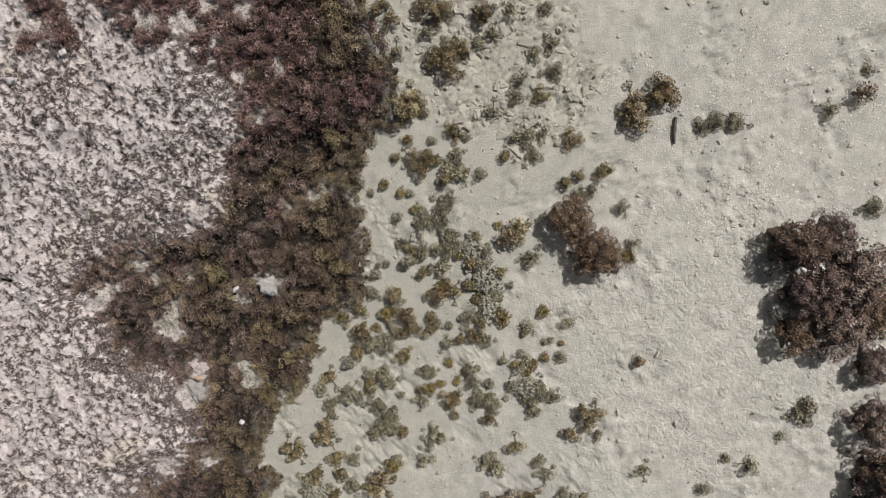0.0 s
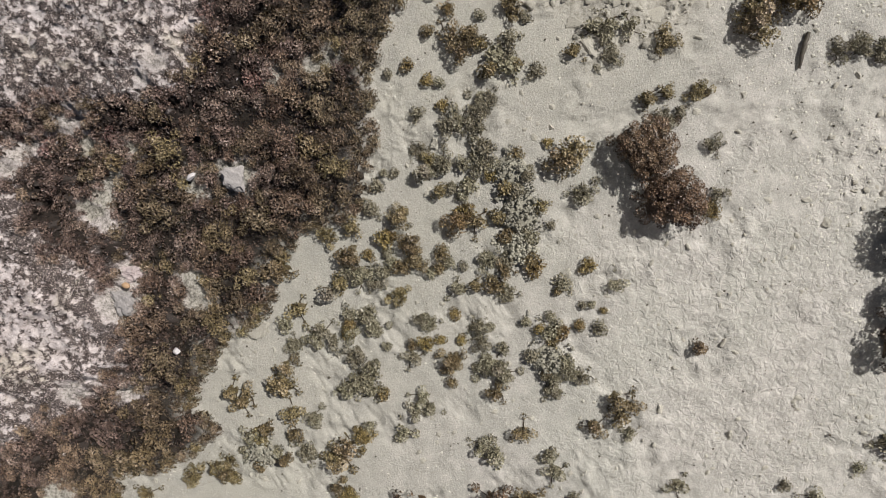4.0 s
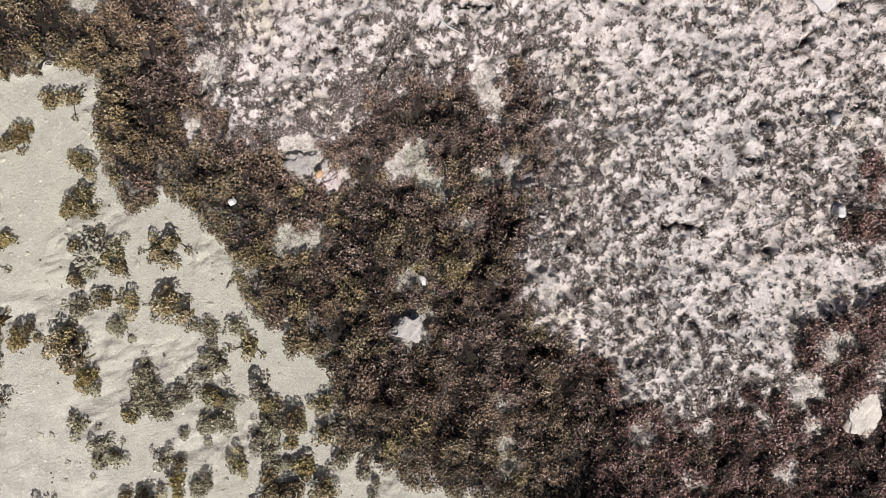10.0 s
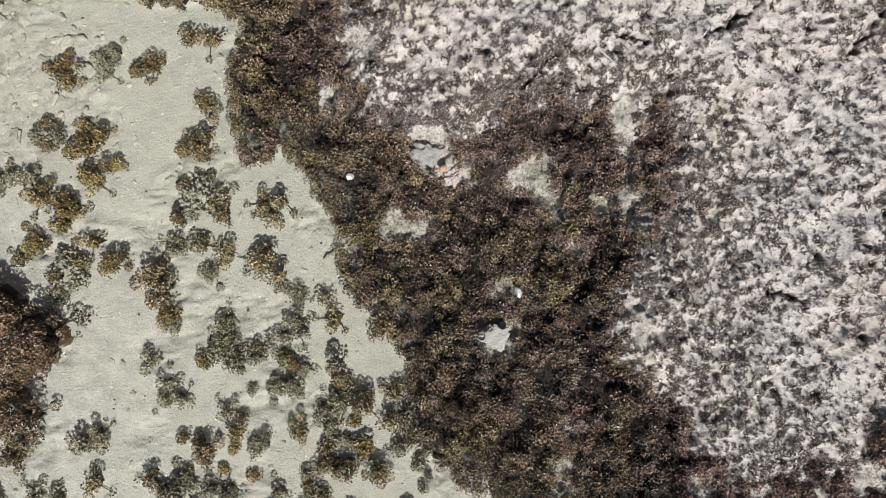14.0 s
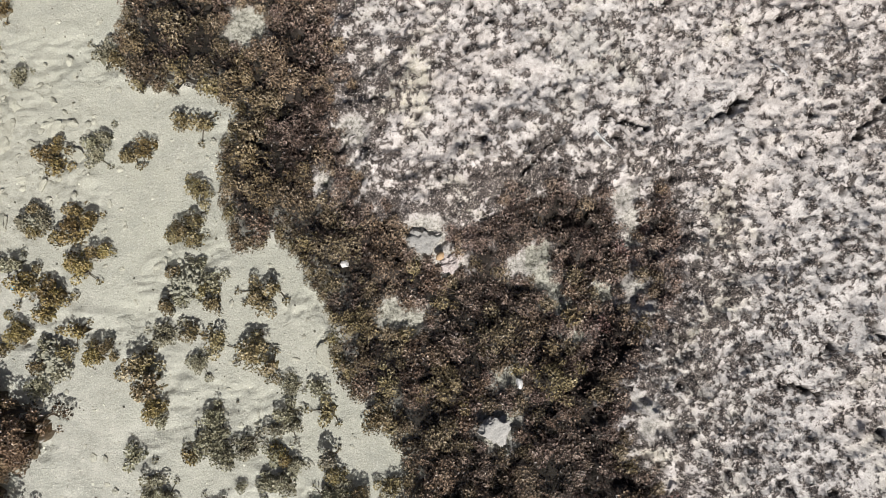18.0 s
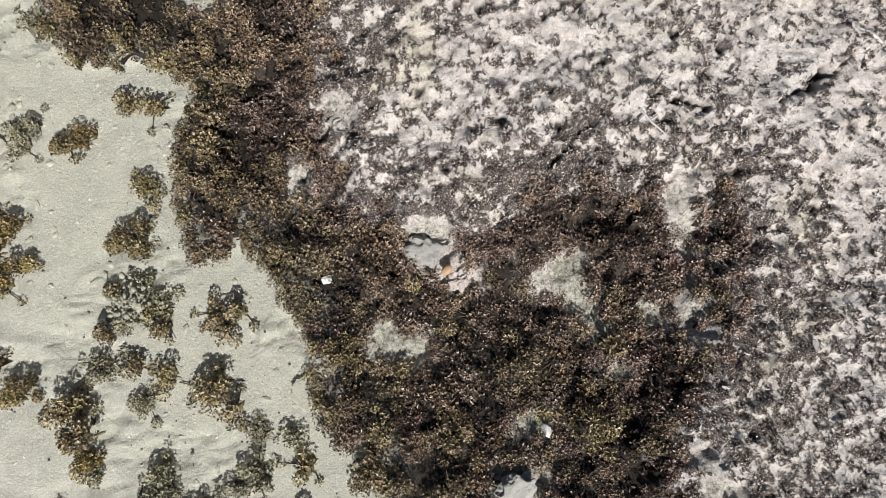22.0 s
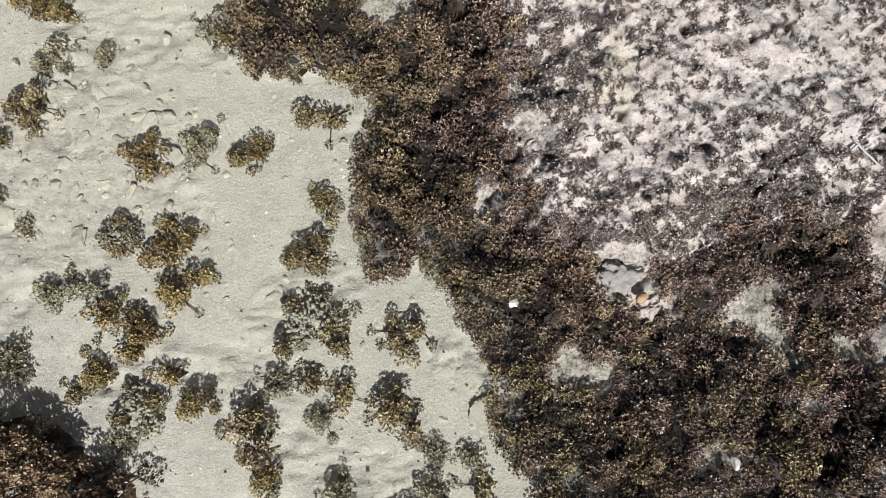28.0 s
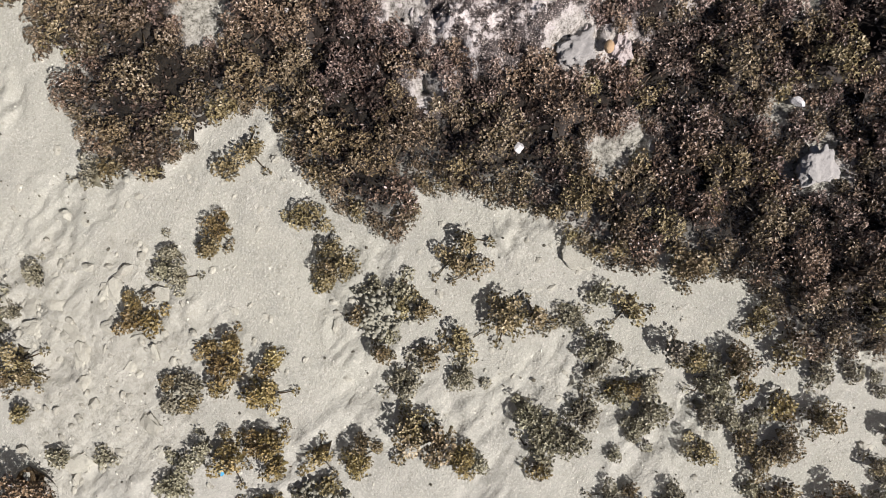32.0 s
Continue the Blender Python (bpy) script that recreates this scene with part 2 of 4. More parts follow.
def blend(t, fac, a, b, how="MIX"):
    n = t.nodes.new("ShaderNodeMix")
    n.data_type, n.blend_type = "RGBA", how
    for socket, value in ((n.inputs[0], fac), (n.inputs[6], a), (n.inputs[7], b)):
        if isinstance(value, bpy.types.NodeSocket):
            t.links.new(value, socket)
        else:
            socket.default_value = (*value, 1) if isinstance(value, tuple) else value
    return n.outputs[2]


def mask(t, name):
    n = t.nodes.new("ShaderNodeAttribute")
    n.attribute_name = name
    return n.outputs["Fac"]


def bumped(t, b, fac, strength, distance=0.01):
    n = node(t, "Bump", Height=fac, Strength=strength, Distance=distance)
    t.links.new(n.outputs[0], b.inputs["Normal"])


def ground_look(t, b):
    w = place_of(t)
    grains = node(t, "TexNoise", Vector=w, Scale=240.0, Detail=3.0, Roughness=0.8).outputs["Fac"]
    sand = ramp(t, cloud(t, w, 9, 6, 0.68), (0.38, (0.36, 0.342, 0.316)), (0.52, (0.458, 0.435, 0.406)), (0.62, (0.535, 0.507, 0.476)))
    sand = blend(t, ramp(t, cloud(t, w, 1.1, 4, 0.6), (0.46, (0, 0, 0)), (0.64, (0.4, 0.4, 0.4))), sand, (0.40, 0.40, 0.355))
    near = node(t, "Math", Value=mask(t, "film"))
    near.operation = "MULTIPLY"
    t.links.new(ramp(t, cloud(t, w, 2.3, 5, 0.6), (0.3, (0.55, 0.55, 0.55)), (0.7, (0.95, 0.95, 0.95))), near.inputs[1])
    sand = blend(t, near.outputs[0], sand, (0.42, 0.402, 0.35))
    sand = blend(t, ramp(t, cloud(t, w, 5.5, 6, 0.7), (0.5, (0, 0, 0)), (0.64, (0.6, 0.6, 0.6))), sand, (0.335, 0.325, 0.295))
    sand = blend(t, ramp(t, cloud(t, w, 34, 6, 0.8), (0.57, (0, 0, 0)), (0.64, (0.6, 0.6, 0.6))), sand, (0.26, 0.24, 0.20))
    sand = blend(t, ramp(t, cloud(t, w, 90, 4, 0.8), (0.54, (0, 0, 0)), (0.60, (0.7, 0.7, 0.7))), sand, (0.64, 0.60, 0.55))
    slab = ramp(t, cloud(t, w, 22, 7, 0.8), (0.36, (0.25, 0.235, 0.195)), (0.5, (0.42, 0.395, 0.35)), (0.62, (0.54, 0.51, 0.46)))
    sand = blend(t, mask(t, "rubble"), sand, slab)
    crust = ramp(t, cloud(t, w, 11, 7, 0.65), (0.36, (0.37, 0.33, 0.30)), (0.5, (0.49, 0.445, 0.41)), (0.62, (0.60, 0.555, 0.52)))
    crust = blend(t, ramp(t, cloud(t, w, 2.4, 4, 0.65), (0.52, (0, 0, 0)), (0.66, (0.55, 0.55, 0.55))), crust, (0.47, 0.43, 0.30))
    grey = ramp(t, cloud(t, w, 0.8, 3), (0.5, (0, 0, 0)), (0.62, (0.75, 0.75, 0.75)))
    crust = blend(t, grey, crust, blend(t, cloud(t, w, 30, 5, 0.7), (0.38, 0.36, 0.34), (0.58, 0.55, 0.52)))
    crust = blend(t, ramp(t, cloud(t, w, 48, 6, 0.8), (0.56, (0, 0, 0)), (0.60, (0.7, 0.7, 0.7))), crust, (0.15, 0.12, 0.10))
    crust = blend(t, ramp(t, cloud(t, w, 130, 3, 0.75), (0.55, (0, 0, 0)), (0.62, (0.55, 0.55, 0.55))), crust, (0.20, 0.17, 0.15))
    crust = blend(t, ramp(t, cloud(t, w, 105, 3, 0.8), (0.56, (0, 0, 0)), (0.62, (0.7, 0.7, 0.7))), crust, (0.72, 0.68, 0.64))
    beads = node(t, "TexVoronoi", Vector=w, Scale=125.0, Randomness=1.0).outputs["Distance"]
    mat = ramp(t, beads, (0.20, (0.50, 0.445, 0.405)), (0.34, (0.14, 0.106, 0.088)), (0.55, (0.022, 0.016, 0.014)))
    mat = blend(t, ramp(t, cloud(t, w, 70, 5, 0.8), (0.50, (0, 0, 0)), (0.62, (0.8, 0.8, 0.8))), mat, (0.045, 0.033, 0.028))
    edge = node(t, "Math", Value=cloud(t, w, 58, 7, 0.88))
    edge.operation = "MULTIPLY_ADD"
    edge.inputs[1].default_value = 2.9
    reach = node(t, "Math", Value=mask(t, "turf"))
    reach.operation = "MULTIPLY"
    reach.inputs[1].default_value = 1.25
    t.links.new(reach.outputs[0], edge.inputs[2])
    edge = node(t, "MapRange", Value=edge.outputs[0], From_Min=2.06, From_Max=2.36, To_Max=0.9).outputs[0]
    crust = blend(t, edge, crust, mat)
    crust = blend(t, mask(t, "bare"), crust, ramp(t, cloud(t, w, 55, 7, 0.85), (0.41, (0.08, 0.072, 0.058)), (0.48, (0.31, 0.288, 0.25)), (0.58, (0.49, 0.462, 0.415))))
    # ground under the weed painted near black, as if in the plants' shade
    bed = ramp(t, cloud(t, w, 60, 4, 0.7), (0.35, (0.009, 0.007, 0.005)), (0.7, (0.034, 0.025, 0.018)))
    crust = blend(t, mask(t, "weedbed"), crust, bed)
    # pits, cracks and seams darkened, painting the shade down in them
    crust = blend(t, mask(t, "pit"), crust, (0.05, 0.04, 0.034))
    both = blend(t, mask(t, "rock"), sand, crust)
    both = node(t, "HueSaturation", Color=both, Value=node(t, "MapRange", Value=grains, From_Min=0.3, From_Max=0.7, To_Min=0.88, To_Max=1.12).outputs[0]).outputs[0]
    t.links.new(both, b.inputs["Base Color"])
    fine = cloud(t, w, 60, 5, 0.7)
    waves = node(t, "TexNoise", Vector=w, Scale=21.0, Detail=2.0, Roughness=0.55, Distortion=0.6).outputs["Fac"]
    swell = node(t, "Math", Value=waves)
    swell.operation = "MULTIPLY"
    swell.inputs[1].default_value = 3.2
    relief = node(t, "MixRGB", Fac=mask(t, "ripple"), Color1=fine, Color2=swell.outputs[0])
    chips = node(t, "Math", Value=cloud(t, w, 30, 7, 0.8))
    chips.operation = "MULTIPLY"
    chips.inputs[1].default_value = 1.3
    relief = node(t, "MixRGB", Fac=mask(t, "rock"), Color1=relief.outputs[0], Color2=chips.outputs[0])
    bumped(t, b, relief.outputs[0], 0.8, 0.012)


GROUND = material("shore_ground", ground_look, Roughness=0.85, Specular_IOR_Level=0.3)


def weed_look(dark, mid, light, tip):
    """Wet fronds: dark end painting the shade inside, paler tips, uneven from plant to plant and from sprig to sprig.
    """
    def build(t, b):
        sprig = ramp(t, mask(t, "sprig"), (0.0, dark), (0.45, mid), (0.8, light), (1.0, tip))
        w = place_of(t)
        sprig = blend(t, ramp(t, cloud(t, w, 90, 3, 0.7), (0.5, (0, 0, 0)), (0.8, (0.25, 0.25, 0.25))), sprig, tip)
        own = node(t, "ObjectInfo").outputs["Random"]
        hsv = node(t, "HueSaturation", Color=sprig, Hue=node(t, "MapRange", Value=own, To_Min=0.49, To_Max=0.51).outputs[0],
                   Value=node(t, "MapRange", Value=own, To_Min=0.84, To_Max=1.2).outputs[0])
        t.links.new(hsv.outputs[0], b.inputs["Base Color"])
    return build


WEED = {
    "olive": material("olive_weed", weed_look((0.010, 0.007, 0.003), (0.092, 0.066, 0.032), (0.250, 0.187, 0.116), (0.437, 0.365, 0.268)), Roughness=0.45),
    "golden": material("golden_olive_weed", weed_look((0.020, 0.014, 0.005), (0.140, 0.104, 0.044), (0.309, 0.241, 0.126), (0.470, 0.395, 0.260)), Roughness=0.5),
    "yellow": material("yellow_weed", weed_look((0.020, 0.013, 0.005), (0.160, 0.112, 0.038), (0.325, 0.238, 0.100), (0.47, 0.375, 0.21)), Roughness=0.45),
    "russet": material("russet_weed", weed_look((0.013, 0.008, 0.003), (0.100, 0.062, 0.032), (0.258, 0.178, 0.102), (0.460, 0.365, 0.245)), Roughness=0.4),
    "brown": material("brown_weed", weed_look((0.008, 0.005, 0.004), (0.105, 0.068, 0.042), (0.288, 0.204, 0.137), (0.456, 0.366, 0.271)), Roughness=0.35),
    "umber": material("umber_weed", weed_look((0.008, 0.005, 0.004), (0.105, 0.070, 0.053), (0.292, 0.212, 0.165), (0.513, 0.427, 0.361)), Roughness=0.35),
    "red": material("red_weed", weed_look((0.010, 0.005, 0.005), (0.120, 0.064, 0.052), (0.310, 0.196, 0.160), (0.570, 0.456, 0.408)), Roughness=0.35),
    "silted": material("silted_weed", weed_look((0.040, 0.035, 0.020), (0.195, 0.171, 0.109), (0.359, 0.328, 0.239), (0.518, 0.486, 0.400)), Roughness=0.65),
    "turf": material("turf_weed", weed_look((0.014, 0.010, 0.009), (0.055, 0.041, 0.034), (0.19, 0.152, 0.130), (0.60, 0.54, 0.49)), Roughness=0.36),
}


def stem_look(t, b):
    t.links.new(ramp(t, cloud(t, place_of(t), 40, 3), (0.3, (0.03, 0.02, 0.012)), (0.7, (0.10, 0.07, 0.04))), b.inputs["Base Color"])


STEM = material("weed_stem", stem_look, Roughness=0.45)


# near-black mottle that paints the shade between fringe fronds
def gap_shade_look(t, b):
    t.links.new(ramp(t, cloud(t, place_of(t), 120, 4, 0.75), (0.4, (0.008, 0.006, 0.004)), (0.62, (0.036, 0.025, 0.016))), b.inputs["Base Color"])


GAP_SHADE = material("painted_gap_shade", gap_shade_look, Roughness=0.8)


def stone_look(dark, pale, stain, scale=14):
    def build(t, b):
        w = place_of(t)
        c = ramp(t, cloud(t, w, scale, 7, 0.65), (0.3, dark), (0.62, pale))
        c = blend(t, ramp(t, cloud(t, w, scale * 3.1, 5, 0.7), (0.55, (0, 0, 0)), (0.7, (0.9, 0.9, 0.9))), c, stain)
        own = node(t, "ObjectInfo").outputs["Random"]
        c = node(t, "HueSaturation", Color=c, Value=node(t, "MapRange", Value=own, To_Min=0.8, To_Max=1.15).outputs[0]).outputs[0]
        t.links.new(c, b.inputs["Base Color"])
        bumped(t, b, cloud(t, w, scale * 5, 5, 0.7), 0.6, 0.003)
    return build


BLEACHED = material("bleached_limestone", stone_look((0.17, 0.16, 0.14), (0.42, 0.405, 0.375), (0.06, 0.052, 0.045), 50), Roughness=0.8)
CHALK = material("white_stone", stone_look((0.43, 0.415, 0.395), (0.56, 0.55, 0.53), (0.32, 0.30, 0.28)), Roughness=0.75)
PINK = material("pink_crust_stone", stone_look((0.30, 0.25, 0.23), (0.52, 0.46, 0.43), (0.14, 0.10, 0.085), 45), Roughness=0.7)
OCHRE = material("ochre_shell", stone_look((0.26, 0.16, 0.08), (0.42, 0.29, 0.16), (0.2, 0.12, 0.06), 40), Roughness=0.5)
LEDGE = material("silted_stone", stone_look((0.34, 0.32, 0.275), (0.51, 0.48, 0.42), (0.23, 0.21, 0.165)), Roughness=0.85)
KNOB = material("grey_coralline", stone_look((0.19, 0.18, 0.135), (0.47, 0.445, 0.375), (0.08, 0.072, 0.045), 60), Roughness=0.8)
GRAVEL = material("pale_gravel", stone_look((0.45, 0.43, 0.38), (0.72, 0.69, 0.62), (0.3, 0.28, 0.24), 25), Roughness=0.8)
FLAKE = material("limestone_flake", stone_look((0.40, 0.36, 0.33), (0.60, 0.55, 0.51), (0.25, 0.21, 0.19), 40), Roughness=0.85)
WOOD = material("waterlogged_wood", stone_look((0.06, 0.05, 0.04), (0.14, 0.12, 0.09), (0.03, 0.025, 0.02), 30), Roughness=0.7)


def cap_look(t, b):
    t.links.new(ramp(t, cloud(t, place_of(t), 90, 3), (0.3, (0.0, 0.20, 0.42)), (0.7, (0.01, 0.30, 0.56))), b.inputs["Base Color"])


PLASTIC = material("blue_plastic", cap_look, Roughness=0.4)


def water_look(t, b):
    w = place_of(t)
    waves = node(t, "Math", Value=cloud(t, w, 9, 3, 0.55)).outputs[0]
    bump = node(t, "Bump", Height=waves, Strength=0.07, Distance=0.02).outputs[0]
    clear = node(t, "BsdfTransparent", Color=(0.955, 0.972, 0.945, 1))
    gloss = node(t, "BsdfGlossy", Color=(1, 1, 1, 1), Roughness=0.03, Normal=bump)
    both = node(t, "MixShader", Fac=node(t, "Fresnel", IOR=1.33, Normal=bump).outputs[0])
    t.links.new(clear.outputs[0], both.inputs[1])
    t.links.new(gloss.outputs[0], both.inputs[2])
    t.links.new(both.outputs[0], t.nodes["Material Output"].inputs["Surface"])


WATER = material("clear_shallow_water", water_look)

# ---------------------------------------------------------------- mesh helpers
def mesh_of(name, verts, faces, look_, smooth=False, attributes=None):
    """A mesh from arrays of corners and of equal-sided faces."""
    verts, faces = np.asarray(verts, np.float32), np.asarray(faces, np.int32)
    me = bpy.data.meshes.new(name)
    n, k = faces.shape
    me.vertices.add(len(verts))
    me.vertices.foreach_set("co", verts.ravel())
    me.loops.add(n * k)
    me.loops.foreach_set("vertex_index", faces.ravel())
    me.polygons.add(n)
    me.polygons.foreach_set("loop_start", np.arange(0, n * k, k, dtype=np.int32))
    me.polygons.foreach_set("loop_total", np.full(n, k, np.int32))
    me.polygons.foreach_set("use_smooth", np.full(n, smooth))
    for key, values in (attributes or {}).items():
        me.attributes.new(key, "FLOAT", "POINT").data.foreach_set("value", np.asarray(values, np.float32))
    me.update()
    me.validate()
    me.materials.append(look_)
    return me


def part(name, me, parent, label=""):
    ob = new(name, me)
    ob.parent = parent
    return tagged(ob, label)


def unit(v):
    return v / (np.linalg.norm(v, axis=-1, keepdims=True) + 1e-9)


def sprigs(rng, roots, ways, shades, length, leaves=8, wide=0.42, spread=(0.5, 1.25)):
    """Whorls of small bent leaves, one on each root along its way. Gives corners, faces and a shade from base to tip."""
    n = len(roots)
    side = unit(np.cross(ways, rng.normal(size=(n, 3))))
    other = np.cross(ways, side)
    turn = (np.arange(leaves) / leaves * 2 * np.pi)[None] + rng.uniform(0, 6.3, (n, 1)) + rng.normal(0, 0.3, (n, leaves))
    lean = rng.uniform(*spread, (n, leaves)) * (0.35 + 0.65 * (np.arange(leaves) % 3 + 1) / 3)[None]
    out = np.cos(turn)[..., None] * side[:, None] + np.sin(turn)[..., None] * other[:, None]
    along = unit(np.cos(lean)[..., None] * ways[:, None] + np.sin(lean)[..., None] * out)
    across = unit(np.cross(along, ways[:, None]))
    size = (length * rng.uniform(0.65, 1.3, (n, leaves)))[..., None]
    base = roots[:, None] + 0.1 * size * along
    mid = base + 0.55 * size * along + 0.08 * size * ways[:, None]
    tip = base + size * along - 0.12 * size * ways[:, None]
    half = wide * 0.5 * size * across
    verts = np.stack([base, mid - half, tip, mid + half], 2).reshape(-1, 3)
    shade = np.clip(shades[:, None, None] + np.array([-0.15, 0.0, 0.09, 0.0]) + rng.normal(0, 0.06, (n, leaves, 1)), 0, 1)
    faces = np.arange(len(verts)).reshape(-1, 4)
    faces = np.concatenate([faces[:, [0, 1, 2]], faces[:, [0, 2, 3]]])
    return verts, faces, shade.ravel()


def bush_meshes(seed, radius, tall, kind, lush=False):
    """A cushion of fronds with lobed outline, and the stems under it."""
    rng = np.random.default_rng(seed)
    leaf, gap, wide = (0.0158, 0.0106, 0.54) if lush else (0.0134, 0.0112, 0.47)
    steep = max(0.0, tall / radius - 0.95)
    lobes = max(9, int((1.45 + 1.1 * steep) * (radius / 0.037) ** 2))
    swing = 1.15 if radius < 0.19 else 0.6

    def star(q):
        return 0.95 + swing * (0.30 * np.sin(3 * q + seed) + 0.20 * np.sin(2 * q + 1.7 * seed) + 0.14 * np.sin(5 * q + 2 * seed))

    a = np.arange(lobes) * 2.4 + rng.uniform(0, 6.3)
    d = radius * 0.86 * np.sqrt((np.arange(lobes) + 0.4) / lobes) * rng.uniform(0.82, 1.1, lobes) * star(a) * (1 + rng.normal(0, 0.13, lobes))
    centres = np.stack([d * np.cos(a), d * np.sin(a), np.where(rng.random(lobes) < 1.4 * steep, 0.8 * tall * np.sqrt(np.maximum(0.03, 1 - (d / radius) ** 2)) * rng.uniform(0.7, 1.05, lobes),
                                                              0.62 * tall * np.maximum(0.15, 1 - 0.62 * (d / radius) ** 2) * rng.uniform(0.35, 1.35, lobes))], 1)
    sizes = rng.uniform(0.012, 0.030, lobes) * min(1.2, 0.75 + radius * 2)
    roots, ways, shades = [], [], []
    for c, r in zip(centres, sizes):
        n = max(5, int(3.2 * r * r / gap**2))
        k = np.arange(n) + 0.5
        up = 1 - 1.05 * k / n
        t = k * 2.39996 + rng.uniform(0, 6)
        flat = np.sqrt(np.maximum(0, 1 - up * up))
        way = np.stack([flat * np.cos(t), flat * np.sin(t), up], 1)
        p = c + way * r * rng.uniform(0.85, 1.08, (n, 1))
        roots.append(p), ways.append(unit(way + rng.normal(0, 0.16, (n, 3)) + [0, 0, 0.15]))
        # lobe tops paler, low and under parts darker: light and shade painted in
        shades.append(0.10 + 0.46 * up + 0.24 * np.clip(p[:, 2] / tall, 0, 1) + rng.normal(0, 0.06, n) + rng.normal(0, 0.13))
    roots, ways, shades = np.concatenate(roots), np.concatenate(ways), np.concatenate(shades)
    # leave out what lies deep inside another lobe
    deep = (np.linalg.norm((roots[:, None] - centres[None]) / sizes[None, :, None], axis=2) < 0.72).any(1)
    roots, ways, shades = roots[~deep], ways[~deep], shades[~deep]
    roots[:, 2] = np.maximum(roots[:, 2], 0.004)
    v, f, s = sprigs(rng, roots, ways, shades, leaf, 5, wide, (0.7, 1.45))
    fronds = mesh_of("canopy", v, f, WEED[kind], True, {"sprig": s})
    # stems that branch from one holdfast
    sv = [np.array([0.012 * np.cos(q), 0.012 * np.sin(q), -0.015]) for q in (0, 2.1, 4.2)]
    sf = []
    for c in centres[:: max(1, len(centres) // 9)]:
        bend = np.array([c[0] * 0.5 + rng.normal(0, 0.01), c[1] * 0.5 + rng.normal(0, 0.01), c[2] * 0.6])
        at = len(sv)
        for p, w in ((bend, 0.0045), (c, 0.002)):
            sv += [p + w * np.array([np.cos(q), np.sin(q), 0]) for q in (0, 2.1, 4.2)]
        sf += [[q, (q + 1) % 3, at + (q + 1) % 3, at + q] for q in range(3)]
        sf += [[at + q, at + (q + 1) % 3, at + 3 + (q + 1) % 3, at + 3 + q] for q in range(3)]
    stems = mesh_of("holdfast", sv, sf, STEM, True)
    # filler sheet under the fronds, coloured dark for the shade in the gaps
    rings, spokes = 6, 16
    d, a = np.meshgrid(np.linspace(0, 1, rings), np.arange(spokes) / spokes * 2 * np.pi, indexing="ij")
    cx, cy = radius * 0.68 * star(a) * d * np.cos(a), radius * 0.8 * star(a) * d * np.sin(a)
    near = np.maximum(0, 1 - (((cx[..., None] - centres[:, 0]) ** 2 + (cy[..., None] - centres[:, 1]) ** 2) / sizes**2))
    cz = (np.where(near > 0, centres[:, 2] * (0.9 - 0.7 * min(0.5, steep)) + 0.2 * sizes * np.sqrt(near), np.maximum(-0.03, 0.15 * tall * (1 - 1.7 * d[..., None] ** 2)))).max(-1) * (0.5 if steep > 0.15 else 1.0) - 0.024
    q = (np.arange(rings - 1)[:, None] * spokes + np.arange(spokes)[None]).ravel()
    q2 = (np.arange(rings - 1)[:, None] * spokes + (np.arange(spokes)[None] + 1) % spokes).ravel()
    filler = mesh_of("inner_canopy", np.stack([cx.ravel(), cy.ravel(), cz.ravel()], 1), np.stack([q, q2, q2 + spokes, q + spokes], 1),
                      WEED[kind] if lush else GAP_SHADE, True, {"sprig": np.clip(rng.normal(0.2, 0.1, rings * spokes), 0, 0.45)})
    return fronds, stems, filler


BUSHES = {}


def seaweed(name, x, y, radius, kind, label, group, tall=0.6, rng=random, lush=True):
    """One plant: fronds over stems, standing on the ground. Plants of one kind and size share a few meshes."""
    steps_ = (0.045, 0.065, 0.09, 0.12, 0.155, 0.2, 0.27)
    size = min(steps_, key=lambda s: abs(math.log(s / radius)))
    key = (kind, size, rng.randrange(3), round(tall, 2), lush)
    fit = radius / size
    m = pose(x, y, height(x, y), 0, 0, rng.uniform(0, 360)) @ Matrix.Diagonal((fit, fit, fit * rng.uniform(0.85, 1.15), 1))
    if key in BUSHES:
        ob = copy_thing(BUSHES[key], m)
        ob.name = name
    else:
        ob = new(name)
        fronds, stems, filler = bush_meshes(hash((size * 1000, key[2], len(kind))) % 9999, size, size * tall + 0.02, kind, lush)
        part("holdfast", stems, ob)
        part("inner_canopy", filler, ob)
        part("canopy", fronds, ob)
        ob.matrix_basis = m
        BUSHES[key] = ob
    return tagged(ob, label, "seaweed", group)


def ico(level=1):
    bm = bmesh.new()
    bmesh.ops.create_icosphere(bm, subdivisions=level, radius=1)
    v = np.array([p.co for p in bm.verts])
    f = np.array([[p.index for p in q.verts] for q in bm.faces])
    bm.free()
    return v, f


ICO = {k: ico(k) for k in (1, 2, 3, 4, 5)}


